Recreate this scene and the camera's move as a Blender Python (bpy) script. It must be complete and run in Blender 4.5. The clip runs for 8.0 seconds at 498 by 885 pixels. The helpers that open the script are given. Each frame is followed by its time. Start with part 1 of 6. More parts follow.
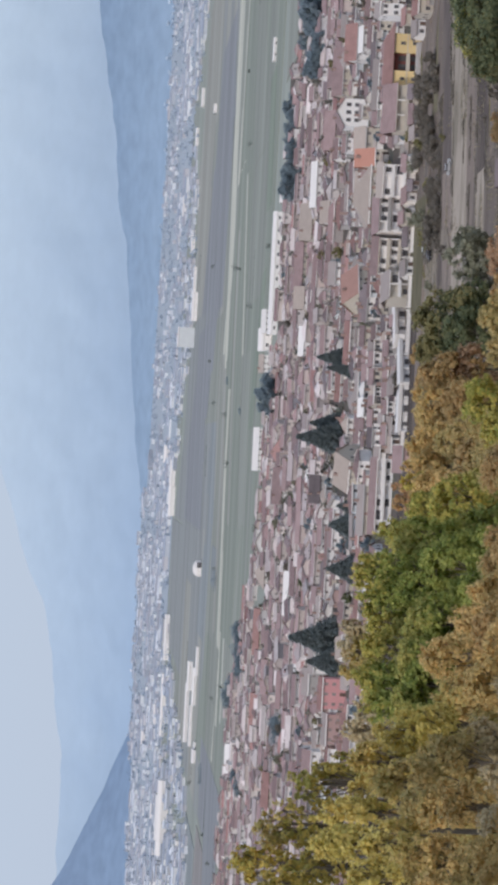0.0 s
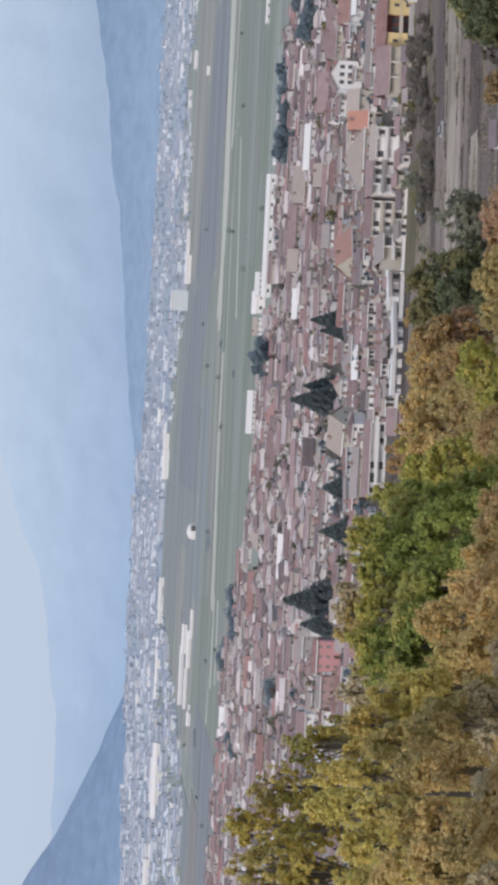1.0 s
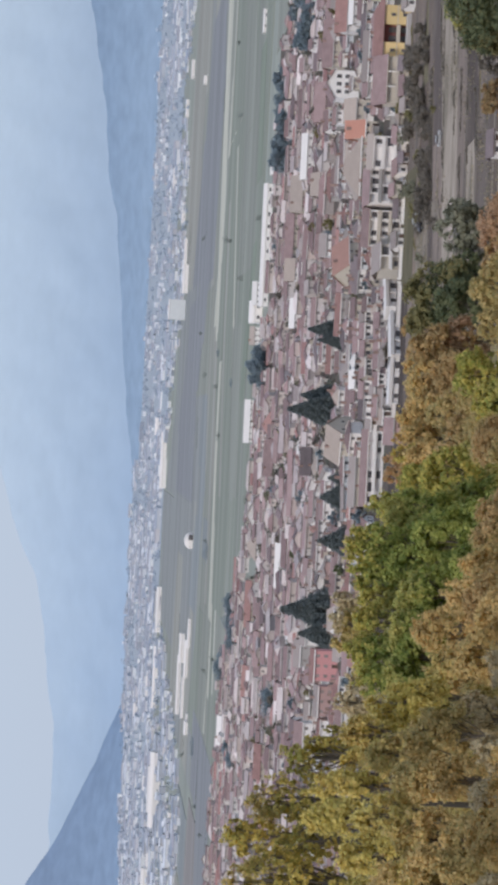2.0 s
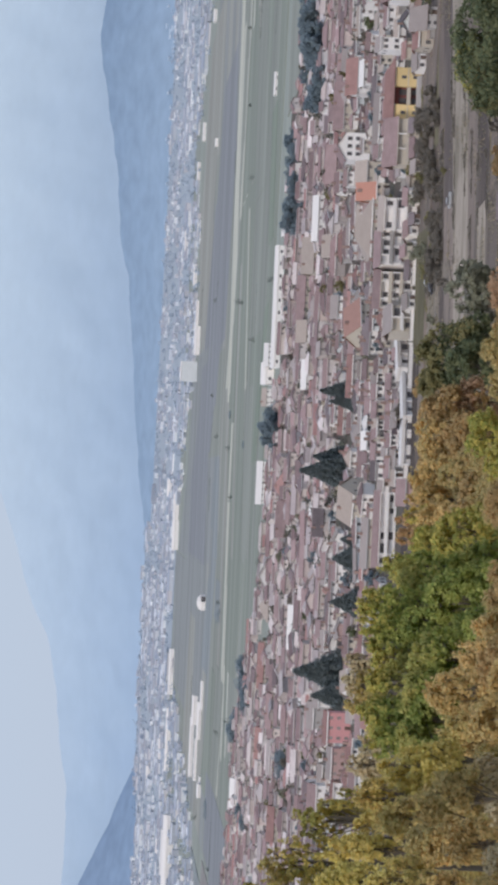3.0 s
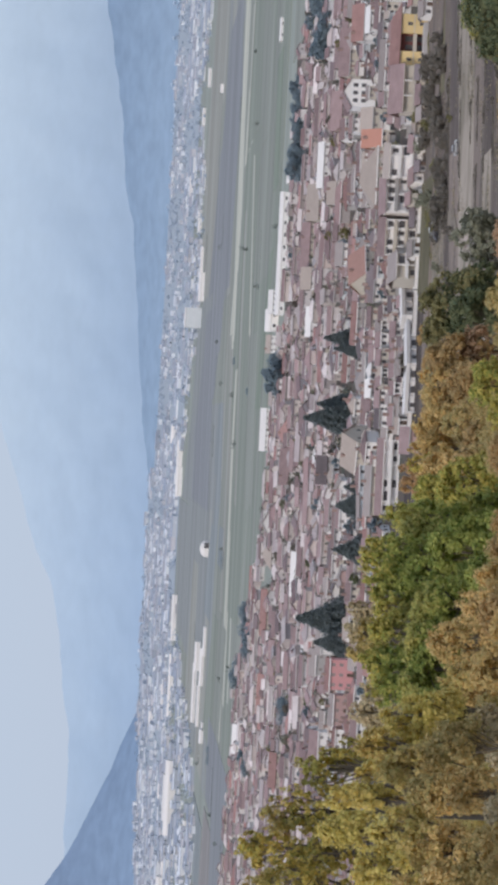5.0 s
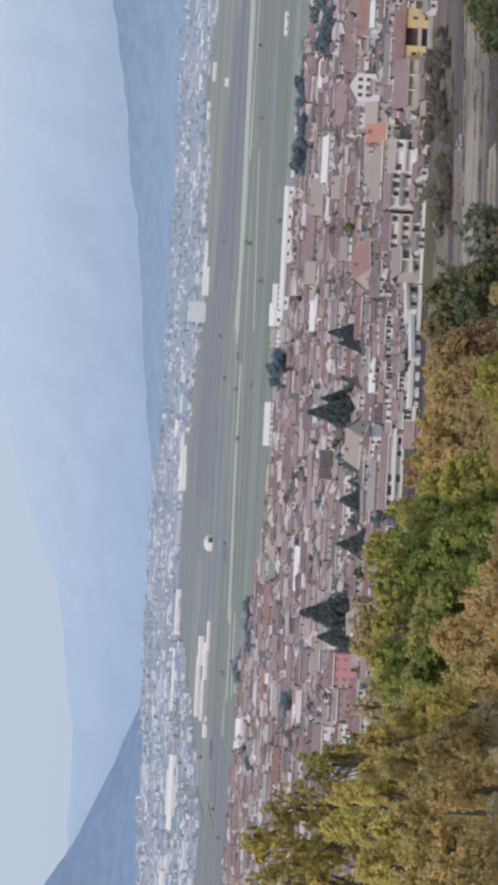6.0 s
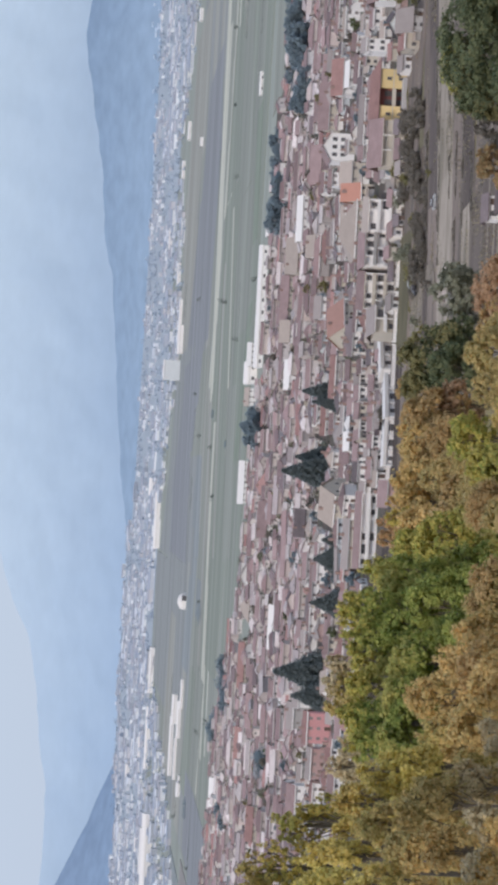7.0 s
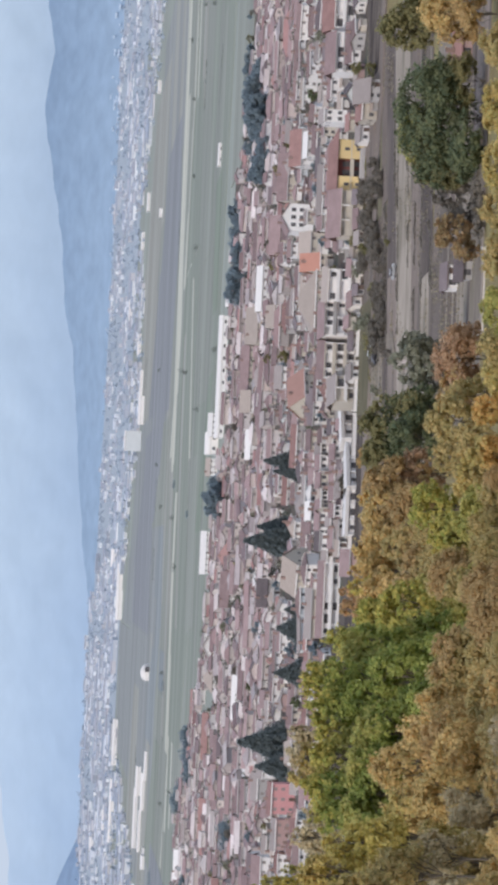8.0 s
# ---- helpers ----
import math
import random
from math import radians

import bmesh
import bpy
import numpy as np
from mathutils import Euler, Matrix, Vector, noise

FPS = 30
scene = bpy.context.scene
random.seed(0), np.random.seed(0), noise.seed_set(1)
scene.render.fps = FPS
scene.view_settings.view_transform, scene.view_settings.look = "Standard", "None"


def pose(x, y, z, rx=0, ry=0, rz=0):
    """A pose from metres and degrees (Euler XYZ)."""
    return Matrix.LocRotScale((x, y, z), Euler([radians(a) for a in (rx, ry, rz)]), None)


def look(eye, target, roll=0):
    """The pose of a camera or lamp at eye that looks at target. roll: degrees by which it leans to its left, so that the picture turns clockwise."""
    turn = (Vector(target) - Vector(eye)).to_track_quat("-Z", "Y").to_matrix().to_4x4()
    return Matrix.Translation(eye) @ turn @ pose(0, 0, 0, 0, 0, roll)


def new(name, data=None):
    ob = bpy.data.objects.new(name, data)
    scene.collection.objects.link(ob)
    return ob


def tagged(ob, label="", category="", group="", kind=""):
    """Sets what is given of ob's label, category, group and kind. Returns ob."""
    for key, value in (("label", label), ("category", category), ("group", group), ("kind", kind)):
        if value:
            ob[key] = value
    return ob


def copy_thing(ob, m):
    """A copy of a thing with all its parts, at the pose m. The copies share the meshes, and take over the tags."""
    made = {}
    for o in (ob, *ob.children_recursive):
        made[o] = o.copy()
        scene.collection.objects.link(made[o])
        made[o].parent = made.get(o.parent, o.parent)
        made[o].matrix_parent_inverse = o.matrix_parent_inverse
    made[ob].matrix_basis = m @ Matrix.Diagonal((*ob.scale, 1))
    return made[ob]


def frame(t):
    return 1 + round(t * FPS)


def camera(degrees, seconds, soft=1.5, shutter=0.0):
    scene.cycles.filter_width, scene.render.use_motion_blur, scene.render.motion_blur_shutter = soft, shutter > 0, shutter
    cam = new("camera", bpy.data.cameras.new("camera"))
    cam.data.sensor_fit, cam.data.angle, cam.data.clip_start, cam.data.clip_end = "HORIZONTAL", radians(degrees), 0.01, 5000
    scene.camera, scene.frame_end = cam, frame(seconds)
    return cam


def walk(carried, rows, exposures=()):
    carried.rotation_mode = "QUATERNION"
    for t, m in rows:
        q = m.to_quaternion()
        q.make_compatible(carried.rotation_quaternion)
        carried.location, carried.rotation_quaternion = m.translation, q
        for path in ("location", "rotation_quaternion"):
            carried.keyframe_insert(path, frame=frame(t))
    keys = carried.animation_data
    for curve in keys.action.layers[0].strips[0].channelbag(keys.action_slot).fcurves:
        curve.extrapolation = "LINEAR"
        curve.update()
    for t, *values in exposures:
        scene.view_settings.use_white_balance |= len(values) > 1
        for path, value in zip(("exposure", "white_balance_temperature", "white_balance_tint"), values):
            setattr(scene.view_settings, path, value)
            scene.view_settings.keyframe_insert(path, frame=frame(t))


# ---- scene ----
# ---- camera and its walk ----
cam = camera(11.19, 8.0, soft=4.2)
walk(cam, [
    (0.0, look((-0.240, 0, 75), (6.273, 999.15, 34.246), -87.075)),
    (0.3, look((-0.222, 0, 75), (1.8, 999.145, 33.707), -87.079)),
    (0.5, look((-0.210, 0, 75), (-4.6, 999.107, 33.006), -87.134)),
    (0.8, look((-0.192, 0, 75), (-7.29, 999.06, 32.278), -87.205)),
    (1.0, look((-0.180, 0, 75), (-8.125, 999.004, 31.117), -87.238)),
    (1.2, look((-0.168, 0, 75), (-8.334, 998.917, 29.233), -87.269)),
    (2.3, look((-0.102, 0, 75), (1.081, 999.098, 32.554), -87.263)),
    (2.5, look((-0.090, 0, 75), (9.545, 999.136, 34.561), -87.359)),
    (2.7, look((-0.078, 0, 75), (15.869, 999.092, 35.468), -87.359)),
    (3.0, look((-0.060, 0, 75), (19.533, 999.054, 36.136), -87.393)),
    (3.5, look((-0.030, 0, 75), (21.998, 999.027, 36.785), -87.325)),
    (4.0, look((0.000, 0, 75), (19.408, 999.047, 35.907), -87.301)),
    (4.2, look((0.012, 0, 75), (11.859, 999.145, 35.396), -87.27)),
    (4.3, look((0.018, 0, 75), (7.131, 999.194, 35.503), -87.245)),
    (4.5, look((0.030, 0, 75), (0.0, 999.238, 35.966), -87.195)),
    (4.7, look((0.042, 0, 75), (-0.638, 999.258, 36.496), -87.16)),
    (5.8, look((0.108, 0, 75), (-4.515, 999.287, 37.512), -87.119)),
    (6.0, look((0.120, 0, 75), (-3.658, 999.314, 38.145), -87.06)),
    (6.3, look((0.138, 0, 75), (2.029, 999.27, 36.847), -86.978)),
    (6.5, look((0.150, 0, 75), (7.612, 999.175, 35.107), -86.9)),
    (7.0, look((0.180, 0, 75), (19.781, 998.754, 29.18), -86.873)),
    (7.3, look((0.198, 0, 75), (26.067, 998.481, 26.467), -86.959)),
    (7.5, look((0.210, 0, 75), (29.852, 998.286, 24.667), -86.949)),
    (7.8, look((0.228, 0, 75), (40.762, 997.691, 20.674), -87.192)),
    (8.0, look((0.240, 0, 75), (48.051, 997.066, 15.418), -87.315)),
], exposures=((0.0, 0.10), (0.7, 0.14), (2.5, 0.08), (3.7, 0.13), (4.5, 0.11), (6.0, 0.08), (6.5, 0.12), (7.0, 0.18), (8.0, 0.28)))

# ---- world, sun and exposure ----
world = bpy.data.worlds.new("world")
scene.world = world
world.use_nodes = True
wn = world.node_tree.nodes
sky = wn.new("ShaderNodeTexSky")
sky.sky_type, sky.sun_disc = "NISHITA", False
sky.sun_elevation, sky.sun_rotation = radians(38), radians(215)
sky.air_density, sky.dust_density, sky.ozone_density = 1.2, 1.0, 2.0
veil = wn.new("ShaderNodeMix")  # thin high cloud over the whole sky
veil.data_type = "RGBA"
veil.inputs["Factor"].default_value = 0.92
veil.inputs["B"].default_value = (3.78, 4.46, 5.7, 1)
world.node_tree.links.new(sky.outputs["Color"], veil.inputs["A"])
world.node_tree.links.new(veil.outputs["Result"], wn["Background"].inputs["Color"])
wn["Background"].inputs["Strength"].default_value = 0.12
sun_data = bpy.data.lights.new("sun", "SUN")
sun_data.energy, sun_data.angle, sun_data.color = 1.44, radians(12), (1.0, 0.92, 0.82)
sun = new("sun", sun_data)
sun.matrix_world = look((-300, -430, 500), (0, 0, 90))

# ---- materials ----


def surface(name, colour, rough=0.85, spec=0.3, spread=0.10, scale=2.0, bump=0.0, per="object", dirt=None, fine=8.0, along=1.0):
    """A procedural surface: base colour, patches at two scales, variation from piece to piece, fine relief."""
    m = bpy.data.materials.new(name)
    m.use_nodes = True
    nt = m.node_tree
    n, l = nt.nodes, nt.links
    b = n["Principled BSDF"]
    b.inputs["Roughness"].default_value = rough
    b.inputs["Specular IOR Level"].default_value = spec
    geo = n.new("ShaderNodeNewGeometry")
    big, small = n.new("ShaderNodeTexNoise"), n.new("ShaderNodeTexNoise")
    place = n.new("ShaderNodeVectorMath")
    place.operation = "MULTIPLY"
    place.inputs[1].default_value = (along, 1, 1)
    l.new(geo.outputs["Position"], place.inputs[0])
    for tex, s in ((big, 1.0 / scale), (small, fine / scale)):
        tex.inputs["Scale"].default_value, tex.inputs["Detail"].default_value = s, 3.0
        l.new(place.outputs[0], tex.inputs["Vector"])
    add = n.new("ShaderNodeMath")
    add.operation = "ADD"
    l.new(big.outputs["Fac"], add.inputs[0])
    l.new(small.outputs["Fac"], add.inputs[1])
    if per == "island":
        rnd = geo.outputs["Random Per Island"]
    elif per == "place":
        rnd = n.new("ShaderNodeValue").outputs[0]
        rnd.default_value = 0.5
    else:
        rnd = n.new("ShaderNodeObjectInfo").outputs["Random"]
    tot = n.new("ShaderNodeMath")
    tot.operation = "ADD"
    l.new(add.outputs[0], tot.inputs[0])
    l.new(rnd, tot.inputs[1])
    rng = n.new("ShaderNodeMapRange")
    rng.inputs["From Min"].default_value, rng.inputs["From Max"].default_value = 0.5, 2.5
    rng.inputs["To Min"].default_value, rng.inputs["To Max"].default_value = 1 - spread * 3, 1 + spread * 3
    l.new(tot.outputs[0], rng.inputs["Value"])
    mul = n.new("ShaderNodeMix")
    mul.data_type, mul.blend_type = "RGBA", "MULTIPLY"
    mul.inputs["Factor"].default_value = 1.0
    mul.inputs["A"].default_value = (*colour, 1)
    l.new(rng.outputs["Result"], mul.inputs["B"])
    out = mul.outputs["Result"]
    if dirt:
        mix = n.new("ShaderNodeMix")
        mix.data_type = "RGBA"
        mix.inputs["B"].default_value = (*dirt, 1)
        step = n.new("ShaderNodeMapRange")
        step.inputs["From Min"].default_value, step.inputs["From Max"].default_value = 0.48, 0.68
        l.new(big.outputs["Fac"], step.inputs["Value"])
        l.new(step.outputs["Result"], mix.inputs["Factor"])
        l.new(out, mix.inputs["A"])
        out = mix.outputs["Result"]
    l.new(out, b.inputs["Base Color"])
    if bump:
        bp = n.new("ShaderNodeBump")
        bp.inputs["Strength"].default_value, bp.inputs["Distance"].default_value = 0.6, bump
        l.new(small.outputs["Fac"], bp.inputs["Height"])
        l.new(bp.outputs["Normal"], b.inputs["Normal"])
    return m


def palette(name, colours, rough=0.85, spec=0.25, spread=0.12, scale=6.0):
    """Many joined pieces: each takes one of a few colours, with grain."""
    m = surface(name, (1, 1, 1), rough, spec, spread, scale, per="island")
    n, l = m.node_tree.nodes, m.node_tree.links
    geo = next(k for k in n if k.bl_idname == "ShaderNodeNewGeometry")
    mul = next(k for k in n if k.bl_idname == "ShaderNodeMix")
    ramp = n.new("ShaderNodeValToRGB")
    ramp.color_ramp.interpolation = "CONSTANT"
    while len(ramp.color_ramp.elements) < len(colours):
        ramp.color_ramp.elements.new(1.0)
    for k, c in enumerate(colours):
        e = ramp.color_ramp.elements[k]
        e.position, e.color = k / len(colours), (*c, 1)
    wh = n.new("ShaderNodeTexWhiteNoise")
    wh.noise_dimensions = "1D"
    l.new(geo.outputs["Random Per Island"], wh.inputs["W"])
    l.new(wh.outputs["Value"], ramp.inputs["Fac"])
    l.new(ramp.outputs["Color"], mul.inputs["A"])
    return m


def leaf_surface(name, colour, second, spread=0.17):
    """Leaves: two tones mixed leaf by leaf, some light through them."""
    m = bpy.data.materials.new(name)
    m.use_nodes = True
    n, l = m.node_tree.nodes, m.node_tree.links
    b = n["Principled BSDF"]
    b.inputs["Roughness"].default_value, b.inputs["Specular IOR Level"].default_value = 0.7, 0.2
    geo = n.new("ShaderNodeNewGeometry")
    patch = n.new("ShaderNodeTexNoise")
    patch.inputs["Scale"].default_value = 0.45
    l.new(geo.outputs["Position"], patch.inputs["Vector"])
    sm = n.new("ShaderNodeMath")
    sm.operation = "MULTIPLY_ADD"
    sm.inputs[1].default_value = 0.75
    l.new(geo.outputs["Random Per Island"], sm.inputs[0])
    l.new(patch.outputs["Fac"], sm.inputs[2])
    rng = n.new("ShaderNodeMapRange")
    rng.inputs["From Min"].default_value, rng.inputs["From Max"].default_value = 0.45, 1.15
    l.new(sm.outputs[0], rng.inputs["Value"])
    mix = n.new("ShaderNodeMix")
    mix.data_type = "RGBA"
    mix.inputs["A"].default_value, mix.inputs["B"].default_value = (*colour, 1), (*second, 1)
    l.new(rng.outputs["Result"], mix.inputs["Factor"])
    wn_ = n.new("ShaderNodeTexWhiteNoise")
    wn_.noise_dimensions = "1D"
    l.new(geo.outputs["Random Per Island"], wn_.inputs["W"])
    val = n.new("ShaderNodeMapRange")
    val.inputs["To Min"].default_value, val.inputs["To Max"].default_value = 1 - spread, 1 + spread
    l.new(wn_.outputs["Value"], val.inputs["Value"])
    mul = n.new("ShaderNodeMix")
    mul.data_type, mul.blend_type = "RGBA", "MULTIPLY"
    mul.inputs["Factor"].default_value = 1.0
    l.new(mix.outputs["Result"], mul.inputs["A"])
    l.new(val.outputs["Result"], mul.inputs["B"])
    l.new(mul.outputs["Result"], b.inputs["Base Color"])
    tr = n.new("ShaderNodeBsdfTranslucent")
    l.new(mul.outputs["Result"], tr.inputs["Color"])
    ms = n.new("ShaderNodeMixShader")
    ms.inputs[0].default_value = 0.5
    l.new(b.outputs[0], ms.inputs[1])
    l.new(tr.outputs[0], ms.inputs[2])
    l.new(ms.outputs[0], n["Material Output"].inputs["Surface"])
    return m


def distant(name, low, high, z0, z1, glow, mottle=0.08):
    """A plain far backdrop: blue haze put into base colour and glow, graded upwards."""
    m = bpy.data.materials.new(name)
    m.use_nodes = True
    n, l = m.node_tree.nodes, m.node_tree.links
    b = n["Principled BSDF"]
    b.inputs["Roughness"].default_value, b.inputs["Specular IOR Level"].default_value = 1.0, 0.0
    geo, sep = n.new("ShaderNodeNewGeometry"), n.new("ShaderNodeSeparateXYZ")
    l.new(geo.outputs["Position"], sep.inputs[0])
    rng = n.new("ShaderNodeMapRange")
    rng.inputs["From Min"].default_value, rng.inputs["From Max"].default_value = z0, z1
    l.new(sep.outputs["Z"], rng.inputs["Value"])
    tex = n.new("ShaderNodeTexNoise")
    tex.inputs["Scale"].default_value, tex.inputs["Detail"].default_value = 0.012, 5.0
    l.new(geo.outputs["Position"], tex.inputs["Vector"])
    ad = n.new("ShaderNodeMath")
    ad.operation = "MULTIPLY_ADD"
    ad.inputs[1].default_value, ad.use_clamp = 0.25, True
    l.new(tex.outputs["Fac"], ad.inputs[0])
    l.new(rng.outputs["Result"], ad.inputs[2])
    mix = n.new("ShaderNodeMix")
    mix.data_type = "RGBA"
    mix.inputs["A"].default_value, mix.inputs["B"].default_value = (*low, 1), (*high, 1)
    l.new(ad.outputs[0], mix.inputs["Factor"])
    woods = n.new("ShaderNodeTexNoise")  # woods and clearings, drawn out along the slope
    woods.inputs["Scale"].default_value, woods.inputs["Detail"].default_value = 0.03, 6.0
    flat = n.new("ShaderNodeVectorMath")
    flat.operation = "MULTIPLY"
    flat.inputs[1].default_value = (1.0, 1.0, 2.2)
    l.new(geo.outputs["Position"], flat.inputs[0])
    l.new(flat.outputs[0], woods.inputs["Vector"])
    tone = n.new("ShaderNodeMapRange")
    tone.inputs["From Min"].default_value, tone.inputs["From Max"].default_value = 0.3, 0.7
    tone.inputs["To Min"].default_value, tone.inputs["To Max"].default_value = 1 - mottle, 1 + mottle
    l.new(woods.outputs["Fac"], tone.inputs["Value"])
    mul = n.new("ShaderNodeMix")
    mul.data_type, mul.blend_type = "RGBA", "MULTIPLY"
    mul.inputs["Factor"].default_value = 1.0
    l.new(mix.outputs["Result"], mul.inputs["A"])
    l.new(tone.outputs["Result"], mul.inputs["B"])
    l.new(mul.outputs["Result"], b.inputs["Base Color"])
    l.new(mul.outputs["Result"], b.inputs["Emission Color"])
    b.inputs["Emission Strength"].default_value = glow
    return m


M_GRASS = surface("hillside_grass", (0.33, 0.26, 0.14), 1.0, 0.05, 0.16, 6, dirt=(0.26, 0.24, 0.11))
# the plain's grass is greyed, with distance haze put into its colour
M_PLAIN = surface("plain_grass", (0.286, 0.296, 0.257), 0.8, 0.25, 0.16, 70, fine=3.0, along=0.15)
M_YARD = surface("yards_and_gardens", (0.166, 0.135, 0.119), 0.95, 0.1, 0.18, 14, dirt=(0.105, 0.11, 0.085))
FIELDS = {
    # crops of the plain: muted tones with distance haze put in
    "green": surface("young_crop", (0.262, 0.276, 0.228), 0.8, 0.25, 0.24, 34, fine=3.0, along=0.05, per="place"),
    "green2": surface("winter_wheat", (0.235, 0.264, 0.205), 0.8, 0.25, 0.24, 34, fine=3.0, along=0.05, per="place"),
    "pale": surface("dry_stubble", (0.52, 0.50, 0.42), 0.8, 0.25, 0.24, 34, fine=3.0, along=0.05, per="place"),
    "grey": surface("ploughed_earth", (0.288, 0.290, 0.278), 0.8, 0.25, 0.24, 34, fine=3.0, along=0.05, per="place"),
    "mauve": surface("bluish_ploughed_earth", (0.262, 0.262, 0.270), 0.8, 0.25, 0.24, 34, fine=3.0, along=0.05, per="place"),
    "slate": surface("bluish_crop", (0.268, 0.282, 0.282), 0.8, 0.25, 0.24, 34, fine=3.0, along=0.05, per="place"),
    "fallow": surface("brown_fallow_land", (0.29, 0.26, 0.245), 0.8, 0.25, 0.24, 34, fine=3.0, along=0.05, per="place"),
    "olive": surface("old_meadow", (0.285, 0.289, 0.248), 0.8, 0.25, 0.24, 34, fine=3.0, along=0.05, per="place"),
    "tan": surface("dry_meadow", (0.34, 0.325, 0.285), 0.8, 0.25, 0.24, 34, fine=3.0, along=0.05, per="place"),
    "brown": surface("bare_soil", (0.237, 0.191, 0.168), 1.0, 0.0, 0.22, 9, fine=5.0, along=0.25, dirt=(0.155, 0.135, 0.12)),
    "soil": surface("dark_dug_soil", (0.135, 0.112, 0.105), 1.0, 0.0, 0.22, 9, fine=5.0, along=0.25, dirt=(0.21, 0.175, 0.15)),
    "dry": surface("dry_grass", (0.35, 0.295, 0.25), 1.0, 0.0, 0.22, 9, fine=5.0, along=0.25, dirt=(0.25, 0.215, 0.175)),
    "lawn": surface("rough_lawn", (0.215, 0.191, 0.133), 1.0, 0.0, 0.2, 9, fine=5.0, along=0.25),
}
WALLS = {
    "white": surface("white_plaster", (0.90, 0.85, 0.825), 0.85, 0.3, 0.06, 4),
    "cream": surface("cream_plaster", (0.62, 0.55, 0.47), 0.85, 0.3, 0.06, 4),
    "grey": surface("grey_plaster", (0.47, 0.44, 0.43), 0.85, 0.3, 0.08, 4),
    "rose": surface("rose_plaster", (0.58, 0.40, 0.38), 0.85, 0.3, 0.07, 4),
    "pale": surface("pale_grey_plaster", (0.74, 0.75, 0.76), 0.85, 0.3, 0.06, 4),
    "pink": surface("pink_plaster", (0.68, 0.34, 0.34), 0.85, 0.3, 0.06, 4),
    "yellow": surface("yellow_plaster", (0.80, 0.60, 0.31), 0.85, 0.3, 0.05, 4),
    "oxblood": surface("dark_red_plaster", (0.20, 0.075, 0.07), 0.85, 0.3, 0.05, 4),
}
ROOFS = {
    "mauve": surface("weathered_tile", (0.302, 0.21, 0.207), 0.85, 0.3, 0.19, 3.0),
    "brown": surface("brown_tile", (0.26, 0.179, 0.172), 0.85, 0.3, 0.19, 3.0),
    "dark": surface("sooty_tile", (0.191, 0.153, 0.158), 0.85, 0.3, 0.19, 3.0),
    "red": surface("red_tile", (0.335, 0.193, 0.176), 0.85, 0.3, 0.19, 3.0),
    "orange": surface("new_orange_tile", (0.52, 0.255, 0.195), 0.8, 0.3, 0.06, 2.5),
    "salmon": surface("salmon_tile", (0.47, 0.27, 0.225), 0.8, 0.3, 0.08, 2.5),
    "grey": surface("grey_sheet_roof", (0.349, 0.293, 0.277), 0.85, 0.3, 0.10, 3),
    "beige": surface("beige_fibre_roof", (0.437, 0.359, 0.317), 0.8, 0.3, 0.08, 3),
    "teal": surface("teal_sheet_roof", (0.26, 0.50, 0.47), 0.6, 0.4, 0.06, 3),
    "white": surface("white_sheet_roof", (0.80, 0.745, 0.715), 0.8, 0.3, 0.04, 5),
}
M_GLASS = surface("dark_window_glass", (0.13, 0.12, 0.125), 0.25, 0.5, 0.10, 1)
# windows of farther houses: distance haze is put into their paler colour
M_FARGLASS = surface("hazy_far_glass", (0.30, 0.26, 0.25), 0.7, 0.3, 0.14, 1)
M_DOOR = surface("door_wood", (0.15, 0.10, 0.08), 0.6, 0.4, 0.1, 1)
M_CHIM = surface("chimney_brick", (0.36, 0.25, 0.22), 0.9, 0.2, 0.1, 1)
# far town and hamlets: blue-grey haze is put into these base colours
M_FARWALL = palette("hazy_far_plaster", ((0.70, 0.71, 0.75), (0.55, 0.57, 0.62), (0.84, 0.84, 0.85), (0.47, 0.49, 0.55), (0.64, 0.62, 0.65), (0.76, 0.76, 0.79)), spread=0.06, scale=30)
M_FARROOF = palette("hazy_far_roof", ((0.38, 0.41, 0.49), (0.42, 0.43, 0.49), (0.34, 0.375, 0.46), (0.41, 0.40, 0.45), (0.68, 0.69, 0.74), (0.42, 0.445, 0.51)), spread=0.06, scale=30)
M_FARTREE = palette("hazy_far_leaves", ((0.44, 0.50, 0.58), (0.47, 0.52, 0.60), (0.41, 0.46, 0.55)), 0.9, 0.1, 0.06, 10)
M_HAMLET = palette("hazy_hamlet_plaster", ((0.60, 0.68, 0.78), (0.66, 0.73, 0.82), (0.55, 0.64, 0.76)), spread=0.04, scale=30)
M_HEDGE = palette("hedge_leaves", ((0.22, 0.25, 0.23), (0.27, 0.28, 0.25), (0.24, 0.255, 0.25)), 0.9, 0.1, 0.08, 4)
# far gardens are washed with the same painted-in blue haze
M_FARLAND = surface("hazy_far_gardens", (0.35, 0.38, 0.42), 0.7, 0.4, 0.12, 60)
M_TOWNWALL = palette("town_plaster", ((0.783, 0.708, 0.688), (0.659, 0.572, 0.535), (0.762, 0.689, 0.668), (0.515, 0.446, 0.430), (0.639, 0.533, 0.506), (0.803, 0.747, 0.726)))
M_TOWNROOF = palette("town_tile", ((0.335, 0.232, 0.229), (0.279, 0.197, 0.194), (0.353, 0.249, 0.246), (0.219, 0.166, 0.172), (0.4, 0.337, 0.339), (0.353, 0.197, 0.185), (0.316, 0.228, 0.229), (0.502, 0.416, 0.396), (0.353, 0.241, 0.238), (0.307, 0.214, 0.216), (0.558, 0.477, 0.462), (0.298, 0.201, 0.198), (0.651, 0.564, 0.55), (0.27, 0.188, 0.189)), spread=0.17, scale=4)
